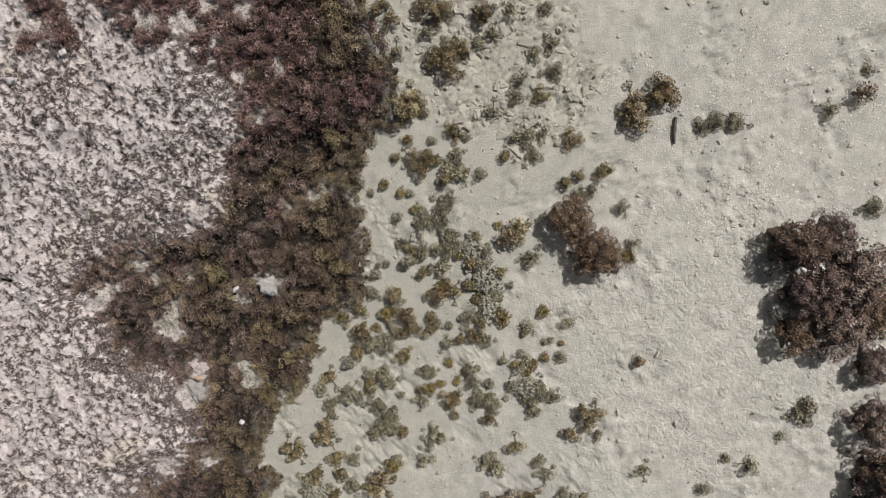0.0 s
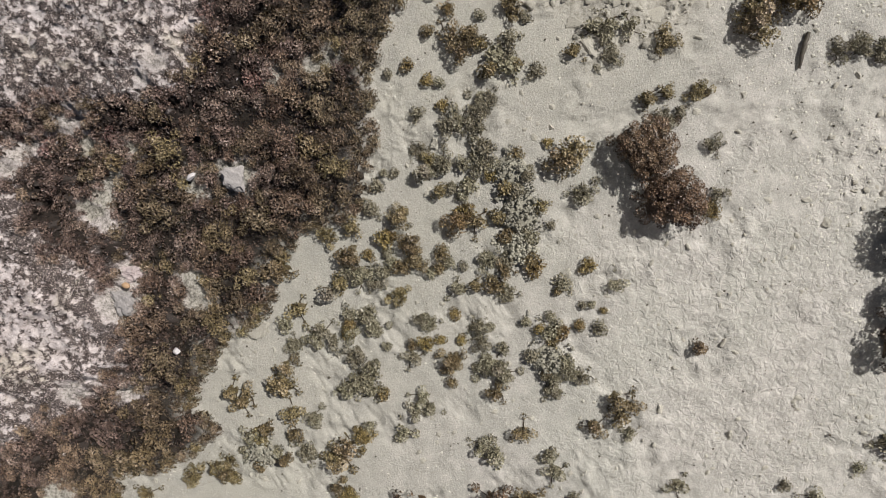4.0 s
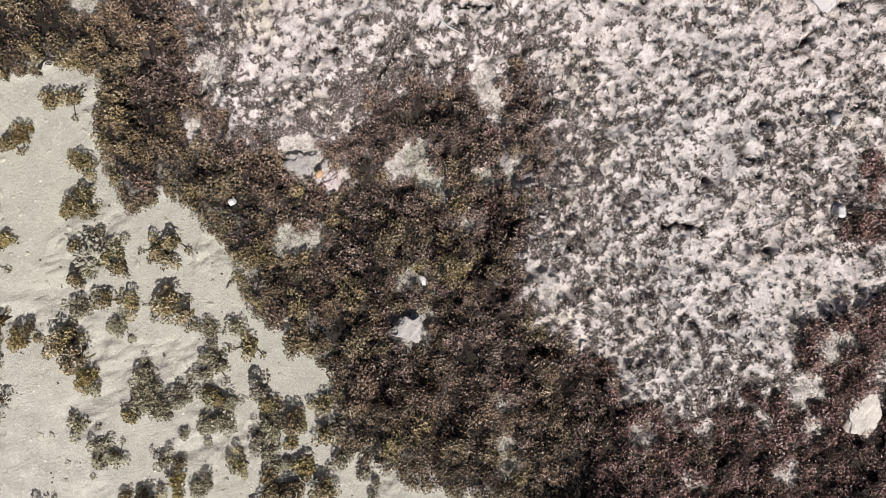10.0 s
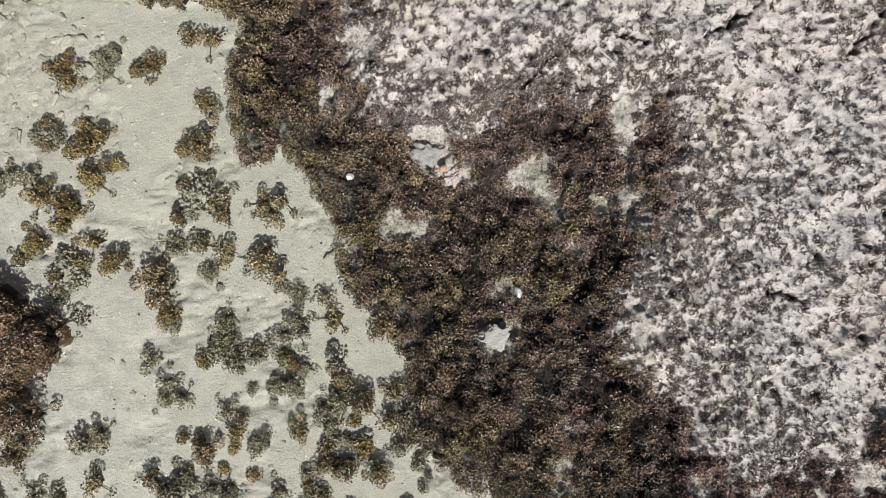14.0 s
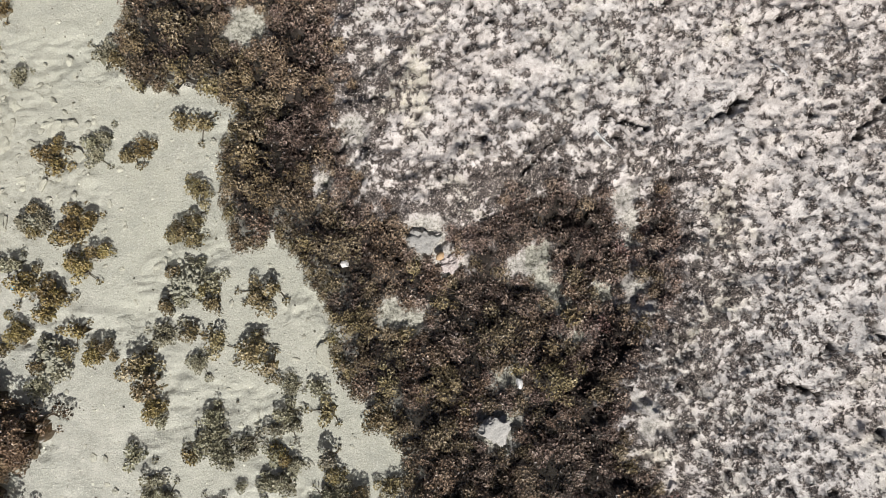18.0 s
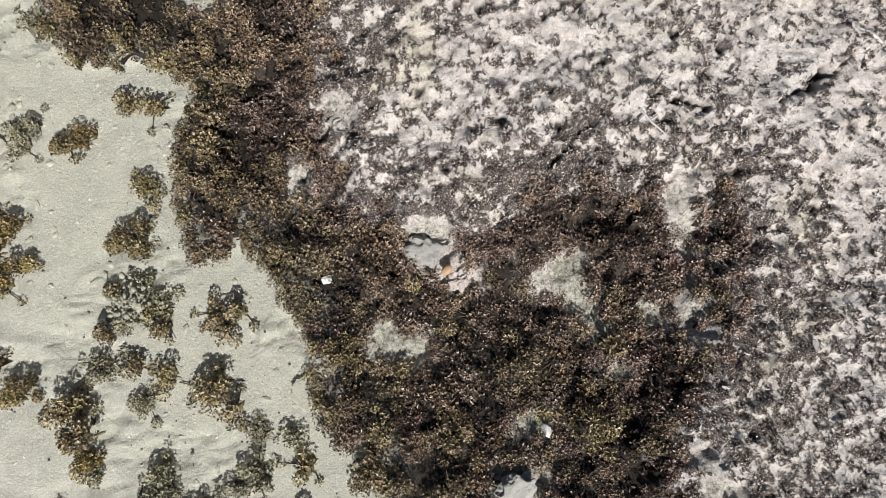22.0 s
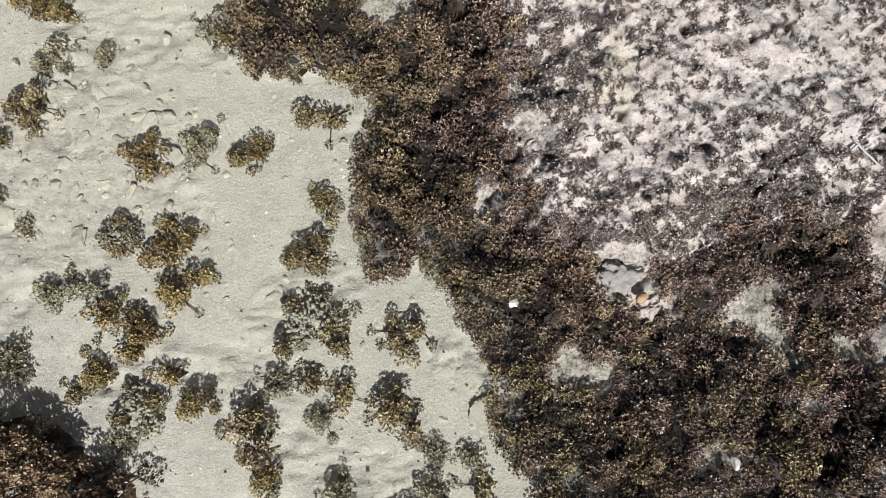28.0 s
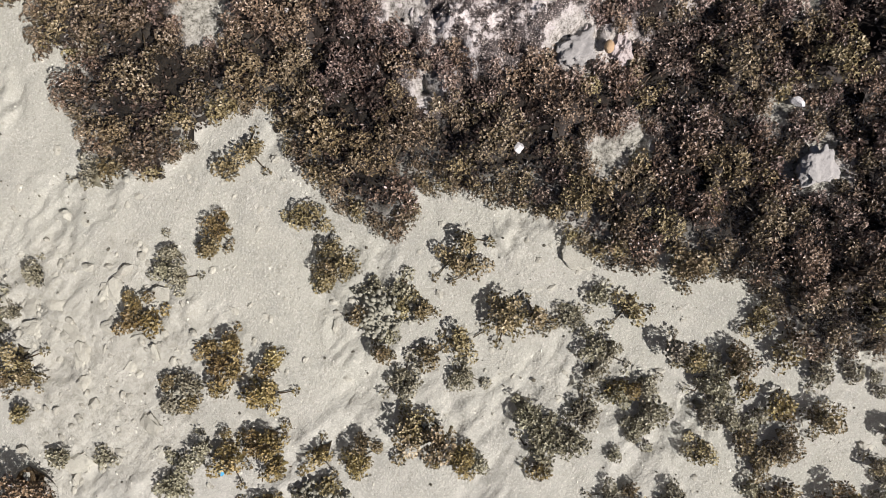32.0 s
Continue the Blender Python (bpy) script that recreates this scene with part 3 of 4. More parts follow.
def stone_mesh(name, seed, look_, level=3, rough=0.22, facets=7, hollows=0, top=9.0):
    """A worn stone of about unit radius: a ball cut by planes, roughened, with hollows eaten into it and a flat top if wanted."""
    rng = np.random.default_rng(seed)
    v, f = ICO[level][0].copy(), ICO[level][1]
    for _ in range(facets):
        n = unit(rng.normal(size=3) * [1, 1, 0.5])
        over = np.maximum(0, v @ n - rng.uniform(0.5, 0.85))
        v -= over[:, None] * n * 0.95
    spot = Vector((seed * 1.7, seed * 0.3, 0))
    bump = np.array([noise.fractal(Vector(p) * 1.6 + spot, 0.7, 2.1, 5) for p in v])
    v *= (1 + rough * bump)[:, None]
    v[:, 2] = np.where(v[:, 2] > top, top + 0.15 * (v[:, 2] - top) + 0.05 * bump, v[:, 2])
    for _ in range(hollows):
        c = unit(rng.normal(size=3) + [0, 0, 0.9]) * 0.85
        d = np.linalg.norm(v - c, axis=1) / rng.uniform(0.14, 0.34)
        v *= (1 - rng.uniform(0.2, 0.4) * step(1.0, 0.35, d))[:, None]
    return mesh_of(name, v, f, look_, level > 4)


def stone(name, me, x, y, z, size, turn=0, tilt=0, label="", category="stone", group=""):
    ob = new(name, me)
    ob.matrix_basis = pose(x, y, z, tilt, 0, turn) @ Matrix.Diagonal((*size, 1))
    return tagged(ob, label, category, group)


# ---------------------------------------------------------------- ground and water
def spread_lines(lo, mid, hi, coarse, fine):
    core = np.concatenate([np.arange(lo, mid, coarse), np.arange(mid, hi, fine)])
    outs = np.cumsum(0.05 * 1.28 ** np.arange(31))
    return np.concatenate([lo - outs[::-1], core, core[-1] + outs])


gx, gy = spread_lines(-4.9, -1.3, 3.4, 0.026, 0.0122), spread_lines(-6.5, -2.1, 2.4, 0.026, 0.0122)
GX, GY = np.meshgrid(gx, gy)
gz, rock, turf, weed, rubble, flat, pits, bare, glitter, film = plan(GX.ravel(), GY.ravel())
# beyond the shore's well-known stretch the ground runs out into plain, level rock and sand
far = step(0.0, 0.5, np.maximum.reduce([-4.9 - GX, GX - 3.4, -6.5 - GY, GY - 2.4]).ravel())
gz = gz * (1 - far) + far * (0.1 * rock - 0.13 * (1 - rock))
turf, pits, rubble = turf * (1 - far) + 0.45 * far, pits * (1 - far), rubble * (1 - far)
cols = len(gx)
corner = (np.arange(len(gy) - 1)[:, None] * cols + np.arange(cols - 1)[None]).ravel()
ground = new("ground", mesh_of("ground", np.stack([GX.ravel(), GY.ravel(), gz], 1),
                               np.stack([corner, corner + 1, corner + cols + 1, corner + cols], 1), GROUND, True,
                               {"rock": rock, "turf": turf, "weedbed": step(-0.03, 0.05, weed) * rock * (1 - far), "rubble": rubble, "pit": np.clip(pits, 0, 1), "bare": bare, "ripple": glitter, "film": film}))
tagged(ground, "pale limestone rock shelf running down into silty sand", "ground", kind="structure")

water = new("water", mesh_of("water", [(-500, -500, WATER_Z), (500, -500, WATER_Z), (500, 500, WATER_Z), (-500, 500, WATER_Z)], [(0, 1, 2, 3)], WATER))
tagged(water, "clear ankle-deep water over pale sand", "water", kind="structure")

# ---------------------------------------------------------------- turf on the rock
rng = np.random.default_rng(5)
tx, ty = rng.uniform(-1.2, 3.7, 330000), rng.uniform(-2.9, 2.5, 330000)
tz, t_rock, t_turf, t_weed, _, t_flat, *_ = plan(tx, ty)
keep = (t_turf * t_flat > rng.uniform(0.5, 0.9, len(tx))) & (t_weed < 0.02)
roots = np.stack([tx, ty, tz], 1)[keep][:38000]
ways = unit(rng.normal(0, 0.45, roots.shape) + [0, 0, 1])
v, f, s = sprigs(rng, roots, ways, np.clip(rng.normal(0.58, 0.3, len(roots)), 0, 1), 0.0105, leaves=4, wide=0.5)
turf_ob = new("algal_turf", mesh_of("algal_turf", v, f, WEED["turf"], True, {"sprig": s}))
tagged(turf_ob, "short dark purple-brown algal turf in patches on the rock", "algae", kind="stuff")

# thin tilted flakes of crust that stand up from the rock
rng = np.random.default_rng(15)
fx_, fy_ = rng.uniform(-1.0, 3.6, 34000), rng.uniform(-2.2, 2.4, 34000)
fz_, _, _, f_weed, _, f_flat, *_ = plan(fx_, fy_)
keep = (f_flat > 0.8) & (f_weed < -0.02) & (fractal(fx_, fy_, 0.35, 3, 16) + rng.normal(0, 0.3, len(fx_)) > 0.05)
fx_, fy_, fz_ = fx_[keep][:4000], fy_[keep][:4000], fz_[keep][:4000]
v0, f0 = ICO[1]
n = len(fx_)
v = v0[None] * (0.006 * 3.0 ** rng.random((n, 1, 1)) ** 1.6) * np.stack([rng.uniform(0.7, 1.5, n), rng.uniform(0.35, 0.8, n), rng.uniform(0.12, 0.35, n)], 1)[:, None] * rng.uniform(0.6, 1.3, (n, len(v0), 1))
tilt, turn = rng.normal(0, 0.35, (n, 1)), rng.uniform(0, 6.3, (n, 1))
vy, vz = v[..., 1] * np.cos(tilt) - v[..., 2] * np.sin(tilt), v[..., 1] * np.sin(tilt) + v[..., 2] * np.cos(tilt)
v = np.stack([v[..., 0] * np.cos(turn) - vy * np.sin(turn) + fx_[:, None], v[..., 0] * np.sin(turn) + vy * np.cos(turn) + fy_[:, None], vz + fz_[:, None] + 0.003], 2)
flakes = new("rock_flakes", mesh_of("rock_flakes", v.reshape(-1, 3), (f0[None] + (np.arange(n) * len(v0))[:, None, None]).reshape(-1, 3), FLAKE))
tagged(flakes, "thin tilted flakes of pale limestone crust on the rock", "rock", kind="stuff")

# ---------------------------------------------------------------- the weed fringe
rnd = random.Random(12)
rng = np.random.default_rng(8)
px_, py_ = rng.uniform(-2.4, 3.4, 60000), rng.uniform(-3.3, 2.6, 60000)
p_weed = plan(px_, py_)[3]
spots = []
grid_seen = {}
p_hollow = fractal(px_, py_, 0.3, 2, 66)
for x, y, w, hollow in zip(px_, py_, p_weed, p_hollow):
    if w < -0.03 or (w > 0.08 and hollow > 0.4):
        continue
    r = min(0.15, max(0.045, 0.055 + 0.6 * w)) * rnd.uniform(0.8, 1.15)
    cell = (int(x // 0.2), int(y // 0.2))
    close = [q for dx in (-1, 0, 1) for dy in (-1, 0, 1) for q in grid_seen.get((cell[0] + dx, cell[1] + dy), ())]
    if all(math.hypot(x - q[0], y - q[1]) > 0.60 * (r + q[2]) for q in close):
        grid_seen.setdefault(cell, []).append((x, y, r))
        spots.append((x, y, r, w))


def fringe_kind(x, y):
    """Browner inland and north, redder towards the south-east, more olive along the sand."""
    out = float(shore(np.array([x]), np.array([y]), WEED_EDGE)[0])
    red = 0.5 * (x - 0.2) - 0.45 * (y + 0.6) + rnd.gauss(0, 0.35) + 0.4 * out
    if (out < 0.38 and rnd.random() < 0.8) or (y < 0.2 and x < 1.0 and rnd.random() < 0.25):
        return "olive" if rnd.random() < 0.8 else "golden"
    if red > 1.1:
        return "red"
    return "umber" if rnd.random() < 0.15 + 0.7 * min(1, out) else "brown"


WORDS = {"olive": "wet olive-brown bushy seaweed", "yellow": "yellow-olive bushy seaweed", "golden": "golden-olive bushy seaweed", "brown": "wet dark brown bushy seaweed", "russet": "warm russet-brown bushy seaweed",
         "umber": "dark umber seaweed with glistening tips", "red": "glistening red-brown seaweed cushion", "silted": "grey-green seaweed dusted with silt"}
for x, y, r, w in spots:
    kind = fringe_kind(x, y)
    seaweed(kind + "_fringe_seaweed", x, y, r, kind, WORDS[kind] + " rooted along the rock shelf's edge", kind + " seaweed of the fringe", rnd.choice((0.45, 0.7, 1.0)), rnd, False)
# low growth between the fringe plants, its sprigs darkened for the gaps' shade
ux, uy = rng.uniform(-2.3, 3.2, 130000), rng.uniform(-3.2, 2.4, 130000)
uz, _, _, u_weed, *_ = plan(ux, uy)
open_ = (u_weed > -0.01) & ((fractal(ux, uy, 0.3, 2, 66) > 0.36) | (rng.random(len(ux)) < 0.3))
low = np.stack([ux, uy, uz + 0.004], 1)[open_][:26000]
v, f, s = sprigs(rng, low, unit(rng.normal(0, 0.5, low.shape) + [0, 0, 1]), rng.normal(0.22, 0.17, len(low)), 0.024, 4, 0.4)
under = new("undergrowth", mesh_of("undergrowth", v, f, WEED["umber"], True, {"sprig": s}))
tagged(under, "low seaweed undergrowth, darkened for the shade between the fringe plants", "seaweed", kind="stuff")
# ---------------------------------------------------------------- single plants on the sand
# x, y, radius
SILTED_NORTH = [(-2.34, 1.48, 0.08), (-3.61, 1.36, 0.07), (-2.89, 1.35, 0.06), (-3.17, 1.33, 0.12), (-2.36, 0.89, 0.12), (-3.44, 0.63, 0.04), (-3.28, 0.47, 0.05),
                (-3.01, 0.17, 0.07), (-2.9, 0.16, 0.07), (-3.13, 0.14, 0.09), (-1.66, 0.04, 0.06), (-3.73, -0.18, 0.07), (-3.3, -0.2, 0.11), (-1.96, -0.28, 0.1),
                (-1.75, -0.46, 0.09), (-2.74, -0.59, 0.09), (-1.18, -0.61, 0.09), (-1.02, -0.63, 0.06), (-1.65, -0.81, 0.09), (-1.24, -0.84, 0.12), (-1.66, -0.97, 0.15),
                (-1.46, -0.97, 0.1), (-2.15, -1.02, 0.06), (-1.27, -1.02, 0.07)]
SILTED_MIDDLE = [(-1.2, -1.14, 0.12), (-3.67, -1.16, 0.13), (-1.32, -1.2, 0.09), (-2.02, -1.23, 0.14), (-0.92, -1.26, 0.11), (-1.66, -1.35, 0.07), (-1, -1.4, 0.12),
                 (-3.46, -1.46, 0.1), (-2.55, -1.5, 0.12), (-1.47, -1.58, 0.09), (-0.56, -1.59, 0.06), (-2.02, -1.82, 0.14), (-1.71, -1.87, 0.11), (-1.34, -1.87, 0.08),
                 (-2.92, -1.88, 0.08), (-2.78, -1.9, 0.06), (-1.14, -1.9, 0.07), (-0.37, -2.07, 0.09), (-0.53, -2.08, 0.05), (-1.26, -2.15, 0.09), (-1.52, -2.17, 0.1),
                 (-2.3, -2.18, 0.12), (-0.51, -2.18, 0.09), (-0.72, -2.21, 0.11)]
SILTED_SOUTH = [(-2.25, -2.32, 0.09), (-1.91, -2.32, 0.08), (-0.32, -2.33, 0.07), (-2.35, -2.39, 0.07), (-0.61, -2.46, 0.12), (-0.33, -2.47, 0.14), (-2.87, -2.51, 0.07),
                (-1.64, -2.55, 0.06), (-3.41, -2.64, 0.08), (-2.05, -2.64, 0.04), (-0.27, -2.64, 0.09), (0.09, -2.74, 0.09), (-0.09, -2.84, 0.11), (-1.81, -2.87, 0.07),
                (0.01, -2.93, 0.06), (-1.13, -2.94, 0.1), (-3.89, -3, 0.06), (-0.26, -3, 0.06), (1.02, -3.03, 0.08), (0.08, -3.08, 0.07), (-3.74, -3.34, 0.05),
                (1, -3.34, 0.07), (0.13, -3.4, 0.08), (-3.93, -3.48, 0.08)]
SILTED_FAR = [(-0.4, -3.48, 0.09), (-0.21, -3.5, 0.12), (0.66, -3.64, 0.05), (-0.29, -3.66, 0.07), (0.09, -3.66, 0.08), (-0.91, -3.68, 0.11), (-1.55, -3.74, 0.05),
              (0.19, -3.74, 0.07), (0.65, -3.76, 0.08), (-1.24, -3.84, 0.07), (-3.85, -3.86, 0.05), (1, -3.9, 0.09), (0.32, -3.96, 0.07), (0.72, -4.02, 0.07),
              (0.08, -4.03, 0.09), (0.29, -4.14, 0.06), (-3.75, -4.17, 0.12), (0.56, -4.25, 0.09), (-1.04, -4.78, 0.08), (-1.12, -4.97, 0.14), (-1.21, -5.06, 0.08),
              (-2.49, -5.61, 0.1), (-1.56, -5.75, 0.08), (-1.45, -6.17, 0.05)]
OLIVE_NORTH = [(-2.25, 1.44, 0.06), (-3.28, 1.07, 0.13), (-1.84, 1.03, 0.06), (-1.71, 1, 0.08), (-3.42, 0.92, 0.04), (-2.18, 0.82, 0.06), (-1.75, 0.59, 0.09),
               (-1.75, 0.35, 0.13), (-1.9, 0.32, 0.06), (-3.9, 0.31, 0.1), (-1.34, -0.05, 0.12), (-1.66, -0.1, 0.07), (-1.94, -0.12, 0.05), (-1.78, -0.28, 0.06),
               (-1.63, -0.34, 0.08), (-2.99, -0.36, 0.07), (-2.31, -0.36, 0.05), (-0.97, -0.78, 0.08), (-0.92, -1.15, 0.06), (-0.59, -1.22, 0.09), (-0.79, -1.3, 0.09),
               (-0.62, -1.42, 0.06), (-1.2, -1.47, 0.09)]
OLIVE_MIDDLE = [(-3.01, -1.59, 0.11), (-1.03, -1.7, 0.09), (-0.91, -1.72, 0.09), (-2.17, -1.77, 0.07), (-2.52, -1.8, 0.08), (-1.38, -1.99, 0.07), (-0.98, -2.2, 0.08),
                (-1.37, -2.22, 0.07), (-2.71, -2.3, 0.08), (-2.65, -2.53, 0.14), (0.14, -2.63, 0.14), (-0.11, -2.72, 0.06), (0.18, -3.03, 0.09), (1.34, -3.14, 0.13),
                (-0.26, -3.28, 0.07), (0.7, -3.49, 0.09), (-0.75, -3.58, 0.08), (-0.78, -3.7, 0.07), (0.84, -3.81, 0.1), (-0.01, -3.82, 0.09), (-0.47, -3.83, 0.1),
                (-0.87, -3.89, 0.09)]
YELLOW = [(-3.1, 1.93, 0.08), (-3, 1.78, 0.07), (-3.35, 1.65, 0.04), (-3.22, 1.61, 0.09), (-3.11, 1.58, 0.07), (-2.08, 0.86, 0.1), (-2.65, 0.82, 0.11),
          (-2.53, 0.49, 0.07), (-2.43, 0.42, 0.06), (-2.57, 0.34, 0.12), (-2.33, 0.23, 0.04), (-2.45, 0.18, 0.12), (-2.77, 0, 0.13), (-2.63, -0.04, 0.09),
          (-2.69, -0.15, 0.08), (-2.88, -0.26, 0.09), (-2.5, -0.26, 0.08), (-2.4, -0.4, 0.09), (-2.03, -0.74, 0.1), (-1.63, -3.65, 0.09)]
TALL_OLIVE = [(-1.36, -0.44, 0.14), (-2.08, -0.53, 0.13), (-0.65, -0.82, 0.1), (-1.79, -1.61, 0.09), (-0.7, -1.74, 0.09), (-0.67, -2.08, 0.05), (0.59, -2.87, 0.13),
              (-0.83, -2.94, 0.13), (0.7, -3.32, 0.16), (1.11, -3.46, 0.15), (-0.67, -4.35, 0.12), (-0.54, -4.42, 0.12)]
KNOBBLY = [(-2.78, 0.43, 0.08), (-1.81, 0.03, 0.14), (-2.66, -0.43, 0.12), (-3.3, -1.9, 0.16), (-2.1, -2.22, 0.15), (-1.27, -2.38, 0.15), (-1.05, -2.5, 0.19),
           (-0.77, -2.57, 0.15)]
TALL_SILTED = [(-0.96, -1.05, 0.06), (-0.51, -2.03, 0.06)]
TALL_BROWN = [(-2.98, -0.72, 0.13), (-3.17, -0.82, 0.14),
              (-3.72, 1.03, 0.09), (-3.68, 0.59, 0.16), (-3.6, 0.05, 0.1), (-3.32, -0.58, 0.17), (-3.1, -0.65, 0.14), (-3.46, -0.69, 0.14), (-2.77, -0.87, 0.14),
              (-2.92, -0.99, 0.15), (-3.07, -1.24, 0.12), (-2.95, -1.37, 0.11), (-2.48, -3.2, 0.04), (-1.04, -3.42, 0.19), (-1.41, -3.44, 0.21), (-4.74, -4.21, 0.18),
              (-3.03, -4.43, 0.13), (-4.63, -4.45, 0.24), (-4.17, -4.6, 0.2), (-2.76, -4.76, 0.25), (-3.22, -4.78, 0.25), (-2.34, -4.87, 0.2), (-3.69, -4.9, 0.19),
              (-3.28, -5.14, 0.24), (-2.84, -5.14, 0.24), (-2.48, -5.16, 0.2), (-1.59, -6.02, 0.08)]
TALL_YELLOW = [(-0.91, -2.09, 0.1), (-0.6, -4.66, 0.13)]

rnd = random.Random(21)
for plants, kind, tall in ((OLIVE_NORTH, "golden", 0.85), (OLIVE_MIDDLE, "golden", 0.85), (TALL_OLIVE, "golden", 1.15), (YELLOW, "yellow", 0.8), (TALL_YELLOW, "yellow", 1.35),
                           (TALL_BROWN, "russet", 1.3), (SILTED_NORTH, "silted", 0.55), (SILTED_MIDDLE, "silted", 0.55), (SILTED_SOUTH, "silted", 0.55),
                           (SILTED_FAR, "silted", 0.55), (TALL_SILTED, "silted", 1.35)):
    words = ("tall " if tall > 1 else "") + WORDS[kind] + " clump on the sand"
    for x, y, r in plants:
        if plants is TALL_BROWN:
            kind = rnd.choice(("russet", "brown", "umber")) if y < -3.8 else "russet"
            words = "tall " + WORDS[kind] + " clump on the sand"
        if r > 0.105 and kind in ("golden", "yellow", "silted"):
            # a broad clump is several plants grown together
            for k in range(3):
                a = k * 2.1 + rnd.uniform(0, 2)
                seaweed("seaweed_clump", x + 0.5 * r * math.cos(a), y + 0.5 * r * math.sin(a), r * rnd.uniform(0.6, 0.8), kind,
                        words, "seaweed clumps on the sand", tall * 1.1, rnd)
        else:
            seaweed("seaweed_clump", x, y, r * (1.25 if plants is TALL_BROWN else 1.16), kind, words, "seaweed clumps on the sand", tall, rnd)

# small sprigs between the clumps off the point
for k in range(95):
    x, y = rnd.uniform(-2.0, 0.55), rnd.uniform(-2.9, -0.8)
    if float(shore(np.array([x]), np.array([y]), WEED_EDGE)[0]) < -0.12:
        kind = rnd.choice(("golden", "silted", "silted", "yellow"))
        seaweed("seaweed_sprig", x, y, rnd.uniform(0.03, 0.055), kind, "small " + WORDS[kind] + " sprig on the sand", "small sprigs", 0.6, rnd)

# ---------------------------------------------------------------- knobbly grey clumps
def coralline(seed, radius):
    """A patch of piled, lumpy heads with dark hollows between them, on a low base."""
    rng = np.random.default_rng(seed)
    v0, f0 = ICO[1]
    n = int(2.7 * (radius / 0.016) ** 2)
    k = np.arange(n) + 0.5
    a = k * 2.39996 + rng.normal(0, 0.3, n)
    d = radius * np.sqrt(k / n) * (0.95 + 0.24 * np.sin(3 * a + seed) + 0.16 * np.sin(2 * a + 2 * seed))
    keep = rng.random(n) + 1.1 * grain(d * np.cos(a), d * np.sin(a), 0.08, seed) > 0.12 + 0.6 * np.maximum(0, d / radius - 0.7)
    verts, faces = [], []
    for q in np.nonzero(keep)[0]:
        r = 0.005 + 0.010 * rng.random() ** 1.5
        c = np.array([d[q] * np.cos(a[q]), d[q] * np.sin(a[q]), 0.06 * (1 - 0.7 * (d[q] / radius) ** 2) * rng.uniform(0.45, 1.2) + 0.004])
        lump = v0 * (1 + 0.45 * fractal(v0[:, 0] + 9 * q, v0[:, 1] + 2 * v0[:, 2], 0.7, 2, seed))[:, None] * r * rng.uniform(0.6, 1.35, 3)
        faces.append(f0 + len(verts) * len(v0))
        verts.append(c + lump @ np.array(Euler(rng.uniform(-0.8, 0.8, 3)).to_matrix()))
    knobs = mesh_of("knobbly_crust", np.concatenate(verts), np.concatenate(faces), KNOB, True)
    v, f = ICO[3]
    base = v * [radius * 0.72, radius * 0.72, 0.035]
    base *= (1 + 0.3 * fractal(v[:, 0], v[:, 1], 0.5, 3, seed))[:, None]
    return knobs, mesh_of("base", base, f, KNOB, True)


for n, (x, y, r) in enumerate(KNOBBLY):
    ob = new("coralline_clump")
    knobs, base = coralline(300 + n, r)
    part("base", base, ob)
    part("knobbly_crust", knobs, ob)
    ob.matrix_basis = pose(x, y, height(x, y) + 0.004, 0, 0, 40 * n)
    tagged(ob, "grey-green knobbly coralline clump dusted with silt on the sand", "coralline algae", "knobbly clumps")
    for k in range(4):
        q = k * 1.6 + n
        seaweed("seaweed_sprig", x + 0.8 * r * math.cos(q), y + 0.8 * r * math.sin(q), 0.045 + 0.02 * rnd.random(), "golden" if k % 2 else "silted",
                "small olive sprig beside a knobbly grey clump", "small sprigs", 0.7, rnd)

# ---------------------------------------------------------------- stones
SHAPES = [stone_mesh("stone", 40 + k, LEDGE, 2, 0.45, 9) for k in range(8)]
rnd = random.Random(33)
count = 0
while count < 240:
    x, y = rnd.uniform(-3.9, 1.9), rnd.uniform(-6.2, 1.9)
    dense = at_place(rubble, x, y)
    if at_place(rock, x, y) > 0.001 or rnd.random() > 0.10 + 0.9 * dense:
        continue
    r = rnd.uniform(0.015, 0.042)
    stone("sunken_stone", SHAPES[count % 8], x, y, height(x, y), (r * rnd.uniform(0.8, 1.4), r * rnd.uniform(0.6, 1), r * rnd.uniform(0.35, 0.7)),
          rnd.uniform(0, 360), rnd.uniform(-12, 12), "silt-coated grey stone half sunk in the sand", "stone", "sunken stones")
    count += 1

# flat ledges of rock breaking through the rubble
FLATS = [stone_mesh("ledge", 140 + k, LEDGE, 3, 0.4, 8, 2, 0.3) for k in range(5)]
count = 0
while count < 85:
    x, y = rnd.uniform(-3.7, 1.9), rnd.uniform(-4.7, 1.5)
    if at_place(rubble, x, y) < 0.45:
        continue
    r = rnd.uniform(0.03, 0.095)
    stone("rock_ledge", FLATS[count % 5], x, y, height(x, y) - 0.004, (r, r * rnd.uniform(0.5, 0.85), rnd.uniform(0.028, 0.06)), rnd.uniform(0, 360), rnd.uniform(-8, 8),
          "flat silt-coated rock ledge breaking through the sand", "rock", "rock ledges")
    count += 1

